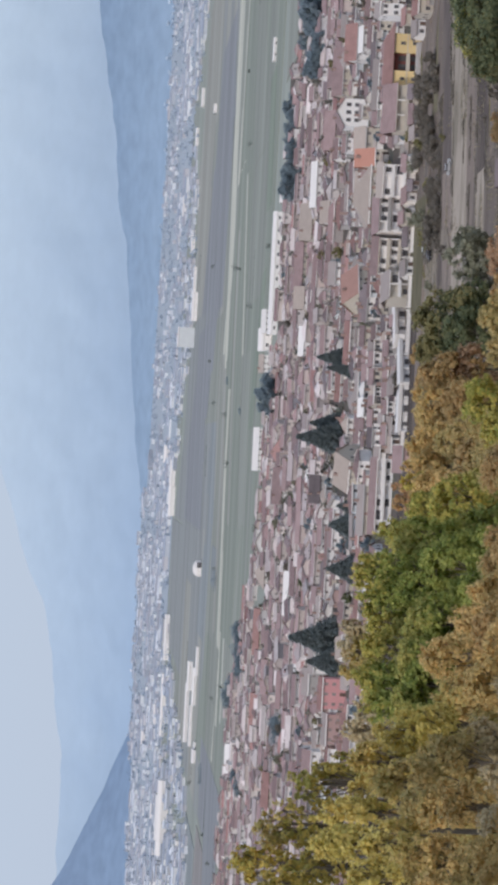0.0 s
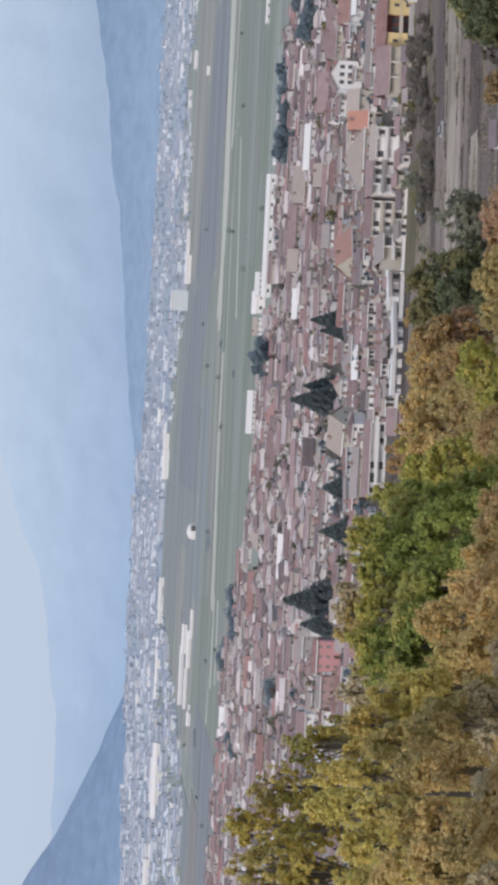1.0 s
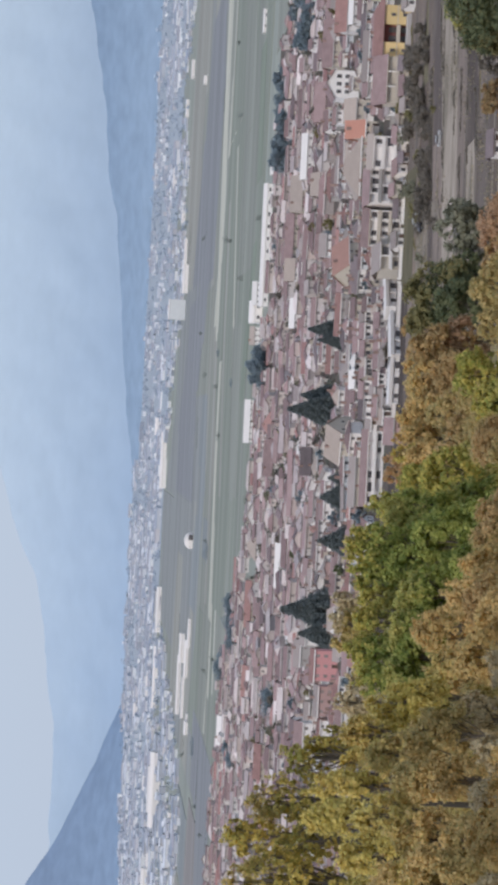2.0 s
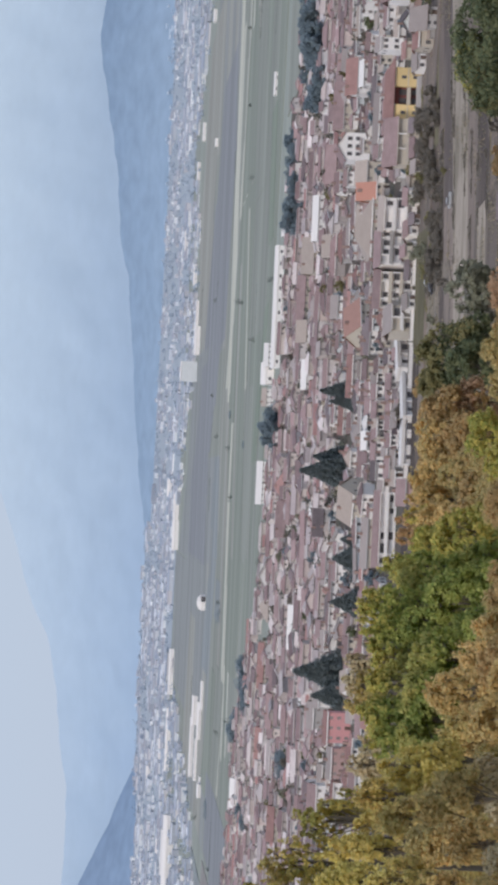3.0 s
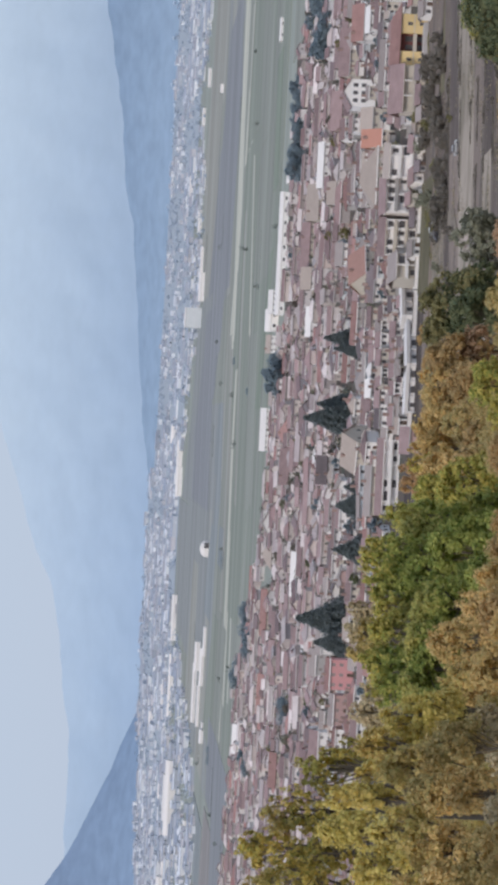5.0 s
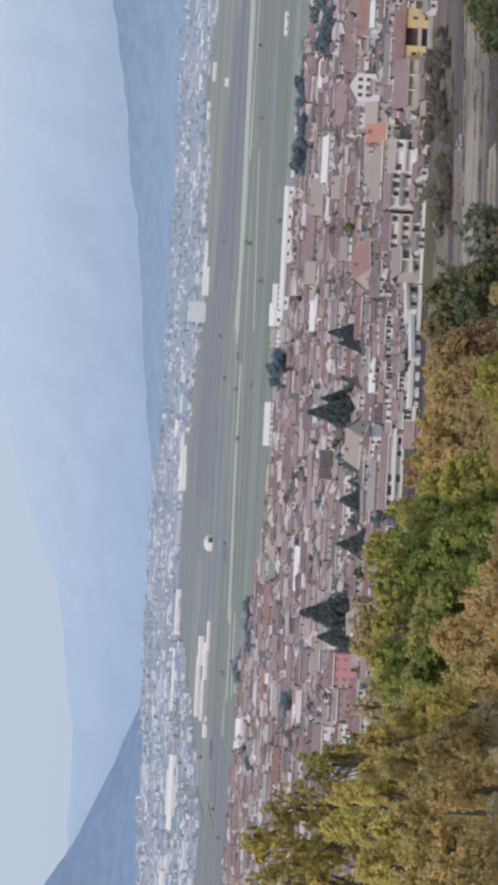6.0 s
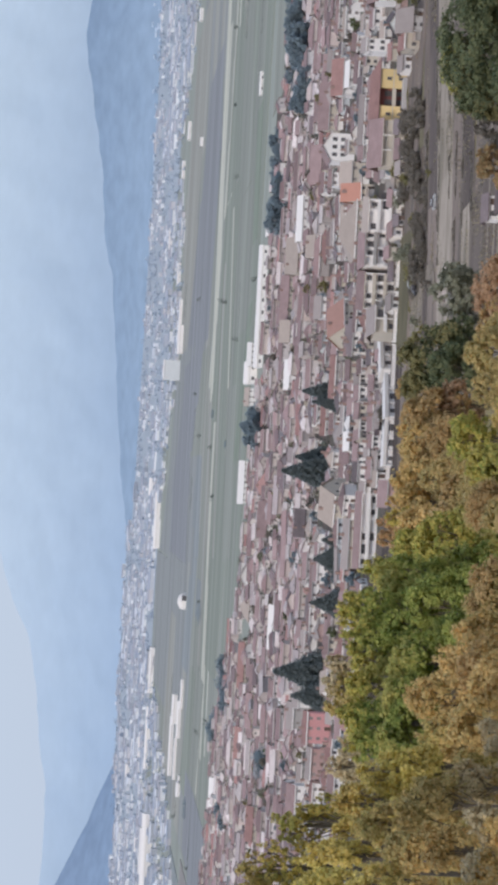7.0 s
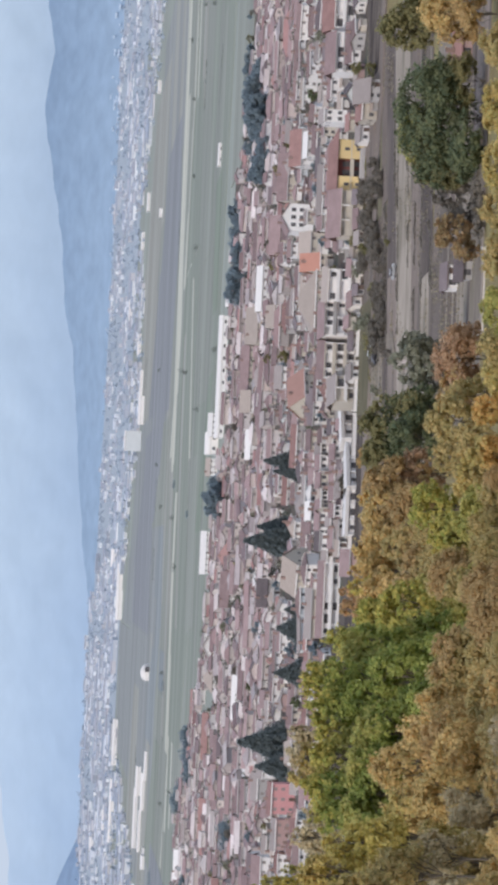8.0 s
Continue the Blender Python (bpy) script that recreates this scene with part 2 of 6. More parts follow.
M_BARK = surface("bark", (0.19, 0.16, 0.13), 0.9, 0.2, 0.15, 0.5, bump=0.02)
M_PAINT = {
    "white": surface("white_car_paint", (0.75, 0.75, 0.75), 0.3, 0.5, 0.03, 1),
    "dark": surface("dark_car_paint", (0.05, 0.05, 0.06), 0.3, 0.5, 0.05, 1),
    "silver": surface("silver_car_paint", (0.45, 0.45, 0.46), 0.3, 0.5, 0.03, 1),
}
M_TYRE = surface("tyre_rubber", (0.03, 0.03, 0.03), 0.9, 0.2, 0.05, 1)
# leaf tones lie above real foliage; distance haze is put into the colours
LEAF = {
    "green": leaf_surface("green_leaves", (0.245, 0.329, 0.0999), (0.562, 0.562, 0.176)),
    "yellowgreen": leaf_surface("yellow_green_leaves", (0.366, 0.415, 0.122), (0.732, 0.61, 0.195)),
    "olive": leaf_surface("olive_leaves", (0.53, 0.475, 0.185), (0.76, 0.59, 0.26)),
    "sun": leaf_surface("orange_yellow_leaves", (0.632, 0.483, 0.184), (0.828, 0.552, 0.23)),
    "gold": leaf_surface("golden_leaves", (0.655, 0.585, 0.197), (0.88, 0.735, 0.301)),
    "russet": leaf_surface("russet_leaves", (0.594, 0.483, 0.225), (0.848, 0.634, 0.307)),
    "orange": leaf_surface("orange_leaves", (0.72, 0.48, 0.312), (0.672, 0.48, 0.24)),
    "amber": leaf_surface("amber_brown_leaves", (0.576, 0.372, 0.204), (0.456, 0.36, 0.204)),
    "moss": leaf_surface("dull_moss_green_leaves", (0.383, 0.412, 0.136), (0.652, 0.567, 0.202)),
    "bronze": leaf_surface("bronze_green_leaves", (0.218, 0.218, 0.109), (0.393, 0.338, 0.163)),
    "umber": leaf_surface("olive_brown_leaves", (0.48, 0.425, 0.20), (0.72, 0.56, 0.275)),
    "rust": leaf_surface("dull_rust_leaves", (0.511, 0.386, 0.197), (0.69, 0.497, 0.255)),
    "rosy": leaf_surface("rosy_brown_leaves", (0.546, 0.371, 0.247), (0.655, 0.451, 0.29)),
    "dark": leaf_surface("dark_green_leaves", (0.14, 0.185, 0.115), (0.265, 0.275, 0.145)),
    # fir and grove tones carry blue-grey distance haze in the leaf colour
    "fir": leaf_surface("fir_needles", (0.205, 0.24, 0.245), (0.265, 0.295, 0.295)),
    "grove": leaf_surface("hazy_grove_leaves", (0.25, 0.31, 0.36), (0.31, 0.37, 0.40)),
    "dusk": leaf_surface("dull_oak_leaves", (0.428, 0.407, 0.124), (0.82, 0.647, 0.208)),
    "thicket": leaf_surface("bare_brown_thicket", (0.227, 0.202, 0.176), (0.323, 0.281, 0.235)),
    "sage": leaf_surface("grey_green_leaves", (0.31, 0.315, 0.235), (0.41, 0.395, 0.30)),
    "grey": leaf_surface("bare_twigs_and_leaves", (0.588, 0.513, 0.342), (0.767, 0.642, 0.423)),
}

# ---- ground ----
KY = (-300, 0, 60, 120, 200, 300, 400, 480, 560, 620, 1300, 1700, 2200, 2800, 3500, 4000, 4500, 5000)
KZ = (100, 73.2, 60, 50, 38, 25, 14, 7, 2, 0, 0, 2, 6, 14, 25, 42, 65, 80)


def land(x, y):
    """Height of the land: the slope under the camera, the plain, the far rise."""
    return float(np.interp(y, KY, KZ))


def mesh_of(name, verts, faces):
    me = bpy.data.meshes.new(name)
    me.from_pydata(verts, [], faces)
    me.update()
    return me


def part(name, me, material, parent, label=""):
    """One mesh as ONE object under a thing or a part. me: a mesh or a bmesh."""
    if isinstance(me, bmesh.types.BMesh):
        bm, me = me, bpy.data.meshes.new(name)
        bm.to_mesh(me)
        bm.free()
    if material and not me.materials:
        me.materials.append(material)
    ob = new(name, me)
    ob.parent = parent
    return tagged(ob, label)


def thing(name, m, label, category, group="", kind=""):
    ob = new(name)
    ob.matrix_basis = m
    ob.empty_display_size = 0.5
    return tagged(ob, label, category, group, kind)


def sheet(name, x0, x1, y0, y1, lift, material, nx, ny, skew=0.0):
    """A piece of land between two distances, lying on the ground. skew: metres that its far and near edges run off across."""
    vs, fs = [], []
    for j in range(ny + 1):
        for i in range(nx + 1):
            x = x0 + (x1 - x0) * i / nx
            y = y0 + (y1 - y0) * j / ny + skew * (x - (x0 + x1) / 2) / (x1 - x0)
            vs.append((x, y, land(x, y) + lift))
    for j in range(ny):
        for i in range(nx):
            a = j * (nx + 1) + i
            fs.append((a, a + 1, a + nx + 2, a + nx + 1))
    me = mesh_of(name, vs, fs)
    me.materials.append(material)
    return new(name, me)


def strip(name, x0, x1, near, far, lift, material, nx=10, ny=3):
    """A field between two straight edges; near and far: the distances of each edge at x = -300 and at x = 560."""
    vs, fs = [], []
    for j in range(ny + 1):
        for i in range(nx + 1):
            x = x0 + (x1 - x0) * i / nx
            s = (x + 300) / 860
            y0, y1 = near[0] + (near[1] - near[0]) * s, far[0] + (far[1] - far[0]) * s
            y = y0 + (y1 - y0) * j / ny
            vs.append((x, y, land(x, y) + lift))
    for j in range(ny):
        for i in range(nx):
            a = j * (nx + 1) + i
            fs.append((a, a + 1, a + nx + 2, a + nx + 1))
    o = len(vs)
    vs += [(x, y - 0.05, z - 1.2) for x, y, z in vs[:nx + 1]]  # its near edge goes down into the ground
    fs += [(o + i, o + i + 1, i + 1, i) for i in range(nx)]
    me = mesh_of(name, vs, fs)
    me.materials.append(material)
    return new(name, me)


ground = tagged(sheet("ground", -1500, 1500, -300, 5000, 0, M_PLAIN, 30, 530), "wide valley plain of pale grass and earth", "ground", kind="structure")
tagged(sheet("hillside", -420, 300, -280, 740, 0.15, M_GRASS, 24, 102), "rough autumn hillside grass below the wood", "ground", kind="structure")
tagged(sheet("town_ground", -500, 420, 740, 1480, 0.15, M_YARD, 20, 74), "yards, gardens and lanes between the houses", "ground", kind="structure")
tagged(sheet("far_land", -900, 1000, 3640, 4980, 0.35, M_FARLAND, 20, 134, -160), "hazy blue-grey gardens round the far town", "ground", kind="structure")

# ---- far mountains ----


def ridge(name, knots, y, foot_y, foot_z, material, label, rough):
    """A mountain side: a skyline from a few heights, rough folds, a slope down to its foot."""
    xs, zs = [k[0] for k in knots], [k[1] for k in knots]
    nx, ny = 240, 24
    vs, fs = [], []
    for i in range(nx + 1):
        x = xs[0] + (xs[-1] - xs[0]) * i / nx
        top = float(np.interp(x, xs, zs)) + rough * noise.fractal(Vector((x * 0.02, y, 0)), 1.0, 2.0, 4)
        for j in range(ny + 1):
            s = j / ny
            fold = rough * 3 * noise.fractal(Vector((x * 0.008, s * 4, y)), 1.0, 2.0, 4) * math.sin(math.pi * s)
            vs.append((x, foot_y + (y - foot_y) * s + fold, foot_z + (top - foot_z) * s ** 1.2))
    for i in range(nx):
        for j in range(ny):
            a = i * (ny + 1) + j
            fs.append((a, a + ny + 1, a + ny + 2, a + 1))
    me = mesh_of(name, vs, fs)
    me.shade_smooth()
    me.materials.append(material)
    return tagged(new(name, me), label, "mountain", kind="structure")


# blue of the air is put into these colours, with a faint glow
M_RIDGE = distant("hazy_blue_ridge", (0.262, 0.338, 0.44), (0.178, 0.245, 0.346), 40, 240, 0.25)
M_SPUR = distant("hazy_blue_spur", (0.205, 0.275, 0.385), (0.195, 0.258, 0.365), 60, 260, 0.25)
M_HIGH = distant("hazy_high_range", (0.275, 0.36, 0.485), (0.445, 0.525, 0.61), 60, 480, 0.25, 0.02)
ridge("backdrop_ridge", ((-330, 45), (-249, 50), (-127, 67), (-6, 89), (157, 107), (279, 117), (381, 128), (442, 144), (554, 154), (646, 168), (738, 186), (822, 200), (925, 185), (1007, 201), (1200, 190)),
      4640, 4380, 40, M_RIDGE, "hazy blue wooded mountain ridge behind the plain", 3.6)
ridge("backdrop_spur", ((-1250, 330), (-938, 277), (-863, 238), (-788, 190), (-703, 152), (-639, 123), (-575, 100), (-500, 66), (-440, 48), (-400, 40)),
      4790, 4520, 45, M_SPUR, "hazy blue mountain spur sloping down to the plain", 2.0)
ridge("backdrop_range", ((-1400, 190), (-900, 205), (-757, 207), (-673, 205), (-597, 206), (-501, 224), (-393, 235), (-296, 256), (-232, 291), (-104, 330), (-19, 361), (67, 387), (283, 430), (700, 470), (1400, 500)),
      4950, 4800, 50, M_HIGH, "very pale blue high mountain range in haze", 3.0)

# ---- fields on the plain ----
FIELD_WORDS = {"fallow": "strip of brown fallow land on the plain", "soil": "dark freshly dug plot below the town", "mauve": "wide bluish-grey ploughed field on the plain", "slate": "narrow strip of bluish crop on the plain", "green2": "strip of fresh green winter wheat", "lawn": "strip of rough lawn before the town", "dry": "dry tan grass plot below the hillside", "green": "long strip of green crop on the plain",
               "pale": "narrow strip of pale dry stubble on the plain", "grey": "wide grey ploughed field on the plain", "olive": "strip of dull old meadow on the plain",
               "brown": "brown bare soil plot below the hillside", "tan": "strip of dry tan meadow on the plain"}
rng_field = random.Random(8)


def field_band(near, far, kinds, xs=(-340, 600), lift=0.35, shortest=90):
    """One band of the plain, parted across into fields of several crops."""
    x = xs[0]
    while x < xs[1]:
        e = min(xs[1], x + rng_field.uniform(shortest, 4 * shortest))
        if xs[1] - e < 30:
            e = xs[1]
        kind = rng_field.choice(kinds)
        tagged(strip("field", x, e, near, far, lift + 0.02 * rng_field.random(), FIELDS[kind]), FIELD_WORDS[kind], "field", "fields of the plain", "structure")
        x = e


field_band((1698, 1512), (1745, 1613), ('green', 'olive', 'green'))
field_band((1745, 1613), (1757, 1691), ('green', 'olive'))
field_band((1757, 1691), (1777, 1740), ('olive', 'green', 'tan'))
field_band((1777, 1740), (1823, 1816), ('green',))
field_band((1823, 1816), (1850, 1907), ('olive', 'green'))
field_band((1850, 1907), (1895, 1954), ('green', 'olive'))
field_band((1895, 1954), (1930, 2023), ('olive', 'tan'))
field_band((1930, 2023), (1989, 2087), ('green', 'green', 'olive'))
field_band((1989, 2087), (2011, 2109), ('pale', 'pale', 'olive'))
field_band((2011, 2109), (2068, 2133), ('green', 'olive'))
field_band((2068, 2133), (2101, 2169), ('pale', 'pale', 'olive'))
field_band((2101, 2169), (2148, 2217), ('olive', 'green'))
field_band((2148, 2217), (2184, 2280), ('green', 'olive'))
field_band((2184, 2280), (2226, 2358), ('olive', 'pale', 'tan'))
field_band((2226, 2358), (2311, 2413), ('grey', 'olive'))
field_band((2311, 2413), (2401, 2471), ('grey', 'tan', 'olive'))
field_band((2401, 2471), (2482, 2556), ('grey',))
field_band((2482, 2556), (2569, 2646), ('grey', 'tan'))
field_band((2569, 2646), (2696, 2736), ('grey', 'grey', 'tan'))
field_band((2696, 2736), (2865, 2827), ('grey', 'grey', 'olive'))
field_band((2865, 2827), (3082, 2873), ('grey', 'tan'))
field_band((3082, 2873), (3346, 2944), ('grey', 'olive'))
rng_plot = random.Random(19)
y = 415.0
while y < 706:  # narrow plots below the town, running aslant
    deep = rng_plot.choice((4, 7, 12, 20, 32))
    lean = 0.36 if y > 560 else 0.1
    field_band((y - lean * 368, y + lean * 492), (y + deep - lean * 368, y + deep + lean * 492), ("brown", "dry", "soil", "brown", "dry") if y < 620 else ("brown", "dry", "soil", "brown", "lawn"), (22, 150), 0.25 + 0.05 * rng_plot.random(), 22)
    y += deep
field_band((706, 690), (716, 702), ("brown", "dry"), (-30, 170), 0.6, 25)
field_band((702, 702), (733, 738), ("lawn",), (44, 76), 0.7, 25)
field_band((712, 702), (742, 738), ("brown", "dry", "soil"), (-50, 180), 0.5, 25)


def plot(kind, a, b, lift=0.7):
    """One field between two ends; a, b: where the end lies across, and the distances of its two corners."""
    (x0, n0, f0), (x1, n1, f1) = a, b
    vs, n = [], 8
    for i in range(9):
        u = i / 8
        x, near, far = x0 + (x1 - x0) * u, n0 + (n1 - n0) * u, f0 + (f1 - f0) * u
        vs.append((x, near - 0.05, land(x, near) - 1))
        vs += [(x, near + (far - near) * j / n, land(x, near + (far - near) * j / n) + lift) for j in range(n + 1)]
    fs = [((n + 2) * i + j, (n + 2) * (i + 1) + j, (n + 2) * (i + 1) + j + 1, (n + 2) * i + j + 1) for i in range(8) for j in range(n + 1)]
    for i in (0, 8):  # the ends go down into the ground too
        o = len(vs)
        vs += [(x, y, z - 1.2) for x, y, z in vs[(n + 2) * i + 1:(n + 2) * (i + 1)]]
        fs += [(o + j, o + j + 1, (n + 2) * i + j + 2, (n + 2) * i + j + 1) for j in range(n)]
    ob = new("field", mesh_of("field", vs, fs))
    ob.data.materials.append(FIELDS[kind])
    return tagged(ob, FIELD_WORDS[kind], "field", "fields of the plain", "structure")


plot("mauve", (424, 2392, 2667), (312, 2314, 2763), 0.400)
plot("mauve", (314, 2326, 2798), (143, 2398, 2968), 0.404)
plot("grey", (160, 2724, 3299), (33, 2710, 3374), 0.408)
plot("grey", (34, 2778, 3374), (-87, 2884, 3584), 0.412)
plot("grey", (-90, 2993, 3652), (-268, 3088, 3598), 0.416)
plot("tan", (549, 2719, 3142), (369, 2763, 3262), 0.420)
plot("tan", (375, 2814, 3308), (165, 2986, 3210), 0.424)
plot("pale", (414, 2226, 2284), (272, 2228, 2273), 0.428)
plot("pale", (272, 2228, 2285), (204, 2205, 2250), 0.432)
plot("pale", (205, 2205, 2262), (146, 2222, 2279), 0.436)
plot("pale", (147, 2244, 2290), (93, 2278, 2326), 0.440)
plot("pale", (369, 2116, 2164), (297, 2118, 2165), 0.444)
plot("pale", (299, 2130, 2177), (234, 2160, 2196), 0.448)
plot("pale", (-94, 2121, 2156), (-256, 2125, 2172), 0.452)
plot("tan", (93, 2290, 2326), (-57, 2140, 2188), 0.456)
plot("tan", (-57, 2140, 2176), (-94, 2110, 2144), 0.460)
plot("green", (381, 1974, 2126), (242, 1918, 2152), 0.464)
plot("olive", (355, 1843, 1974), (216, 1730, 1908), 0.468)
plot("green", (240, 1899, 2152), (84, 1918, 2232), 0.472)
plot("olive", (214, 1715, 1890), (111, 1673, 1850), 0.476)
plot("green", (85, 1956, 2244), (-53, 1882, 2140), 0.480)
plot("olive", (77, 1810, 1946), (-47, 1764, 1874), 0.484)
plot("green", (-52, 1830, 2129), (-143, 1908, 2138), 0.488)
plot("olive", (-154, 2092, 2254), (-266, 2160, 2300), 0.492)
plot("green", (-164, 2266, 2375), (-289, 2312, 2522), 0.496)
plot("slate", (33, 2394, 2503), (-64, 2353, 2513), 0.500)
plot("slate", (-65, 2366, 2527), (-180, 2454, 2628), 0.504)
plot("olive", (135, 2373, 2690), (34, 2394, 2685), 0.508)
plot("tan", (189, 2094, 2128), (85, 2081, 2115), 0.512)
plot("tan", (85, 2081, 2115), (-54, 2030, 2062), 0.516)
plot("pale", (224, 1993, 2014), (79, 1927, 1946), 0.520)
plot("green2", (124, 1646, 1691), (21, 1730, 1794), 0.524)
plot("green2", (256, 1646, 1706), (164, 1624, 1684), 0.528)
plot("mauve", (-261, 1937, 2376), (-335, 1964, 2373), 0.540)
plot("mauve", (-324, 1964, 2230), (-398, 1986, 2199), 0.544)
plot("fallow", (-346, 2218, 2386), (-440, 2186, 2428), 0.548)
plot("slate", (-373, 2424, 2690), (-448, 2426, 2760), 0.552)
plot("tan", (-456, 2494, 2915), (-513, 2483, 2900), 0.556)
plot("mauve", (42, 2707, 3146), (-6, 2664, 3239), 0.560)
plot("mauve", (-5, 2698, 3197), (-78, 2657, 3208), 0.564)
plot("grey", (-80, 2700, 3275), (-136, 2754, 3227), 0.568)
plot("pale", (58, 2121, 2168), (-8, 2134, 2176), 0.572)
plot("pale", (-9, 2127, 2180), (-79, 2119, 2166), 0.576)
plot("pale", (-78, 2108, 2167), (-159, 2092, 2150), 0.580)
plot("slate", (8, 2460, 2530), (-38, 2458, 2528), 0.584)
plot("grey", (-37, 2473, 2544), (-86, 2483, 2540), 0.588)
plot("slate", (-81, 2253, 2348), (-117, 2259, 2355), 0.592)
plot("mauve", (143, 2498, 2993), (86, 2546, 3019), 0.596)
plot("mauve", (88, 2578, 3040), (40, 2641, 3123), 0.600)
plot("dry", (55, 642, 660), (62, 650, 668), 0.5)
plot("olive", (226, 1400, 1520), (420, 1285, 1520), 0.5)

# ---- houses ----
TAKEN = []


def box_mesh(x0, x1, y0, y1, z0, z1):
    vs = [(x, y, z) for z in (z0, z1) for y in (y0, y1) for x in (x0, x1)]
    return vs, [(0, 2, 3, 1), (4, 5, 7, 6), (0, 1, 5, 4), (1, 3, 7, 5), (3, 2, 6, 7), (2, 0, 4, 6)]


def gable_walls(w, d, h, rh, hip):
    """Walls of a house, ridge along x; gables rise to the ridge unless hipped."""
    a, b = w / 2, d / 2
    vs = [(-a, -b, -1), (a, -b, -1), (a, b, -1), (-a, b, -1), (-a, -b, h), (a, -b, h), (a, b, h), (-a, b, h)]
    fs = [(0, 1, 5, 4), (2, 3, 7, 6)]
    if hip:
        fs += [(1, 2, 6, 5), (3, 0, 4, 7)]
    else:
        vs += [(-a, 0, h + rh), (a, 0, h + rh)]
        fs += [(1, 2, 6, 9, 5), (3, 0, 4, 8, 7)]
    return vs, fs


def gable_roof(w, d, h, rh, hip, over=0.5, thick=0.25):
    """A roof of two slopes (four where hipped) with overhang and thickness."""
    a, b = w / 2 + over, d / 2 + over
    drop = rh * over / (d / 2)
    e, r = h - drop, h + rh
    q = max(0.0, a - b) if hip else a
    top = [(-a, -b, e), (a, -b, e), (a, b, e), (-a, b, e), (-q, 0, r), (q, 0, r)]
    vs = [(x, y, z + thick) for x, y, z in top] + top
    fs = [(0, 1, 5, 4), (2, 3, 4, 5), (1, 2, 5), (3, 0, 4)]
    if not hip:
        fs = fs[:2]
        fs += [(7, 6, 10, 11), (9, 8, 11, 10), (1, 7, 11, 5), (2, 5, 11, 8), (0, 4, 10, 6), (3, 9, 10, 4)]
    else:
        fs += [(6, 9, 8, 7)]
    fs += [(0, 6, 7, 1), (2, 8, 9, 3)]
    if hip:
        fs += [(1, 7, 8, 2), (3, 9, 6, 0)]
    return vs, fs


PANES = {}


def pane(w, h):
    key = (round(w, 1), round(h, 1))
    if key not in PANES:
        PANES[key] = mesh_of("window", *box_mesh(-w / 2, w / 2, -0.06, 0.04, 0, h))
    return PANES[key]


FAR_PANES = {}


def shutter(w, h):
    """A far window pane; its paler colour has the distance haze put in."""
    key = (round(w, 1), round(h, 1))
    if key not in FAR_PANES:
        FAR_PANES[key] = mesh_of("window", *box_mesh(-w / 2, w / 2, -0.08, 0.04, 0, h))
    return FAR_PANES[key]


CHIM = mesh_of("chimney", *box_mesh(-0.45, 0.45, -0.35, 0.35, 0, 2.0))
CAP = mesh_of("cap", *box_mesh(-0.55, 0.55, -0.45, 0.45, 2.003, 2.15))
WORDS = {"white": "white plastered", "cream": "cream plastered", "grey": "grey plastered", "rose": "rose-red plastered", "yellow": "bright yellow plastered", "oxblood": "dark red", "pale": "pale grey plastered", "pink": "pink plastered"}
TILES = {"mauve": "weathered mauve tile roof", "brown": "dark brown tile roof", "dark": "sooty dark tile roof", "red": "faded red tile roof", "orange": "new orange tile roof", "salmon": "salmon tile roof", "grey": "grey sheet roof", "beige": "beige fibre-cement roof", "white": "white sheet roof", "teal": "teal sheet roof"}


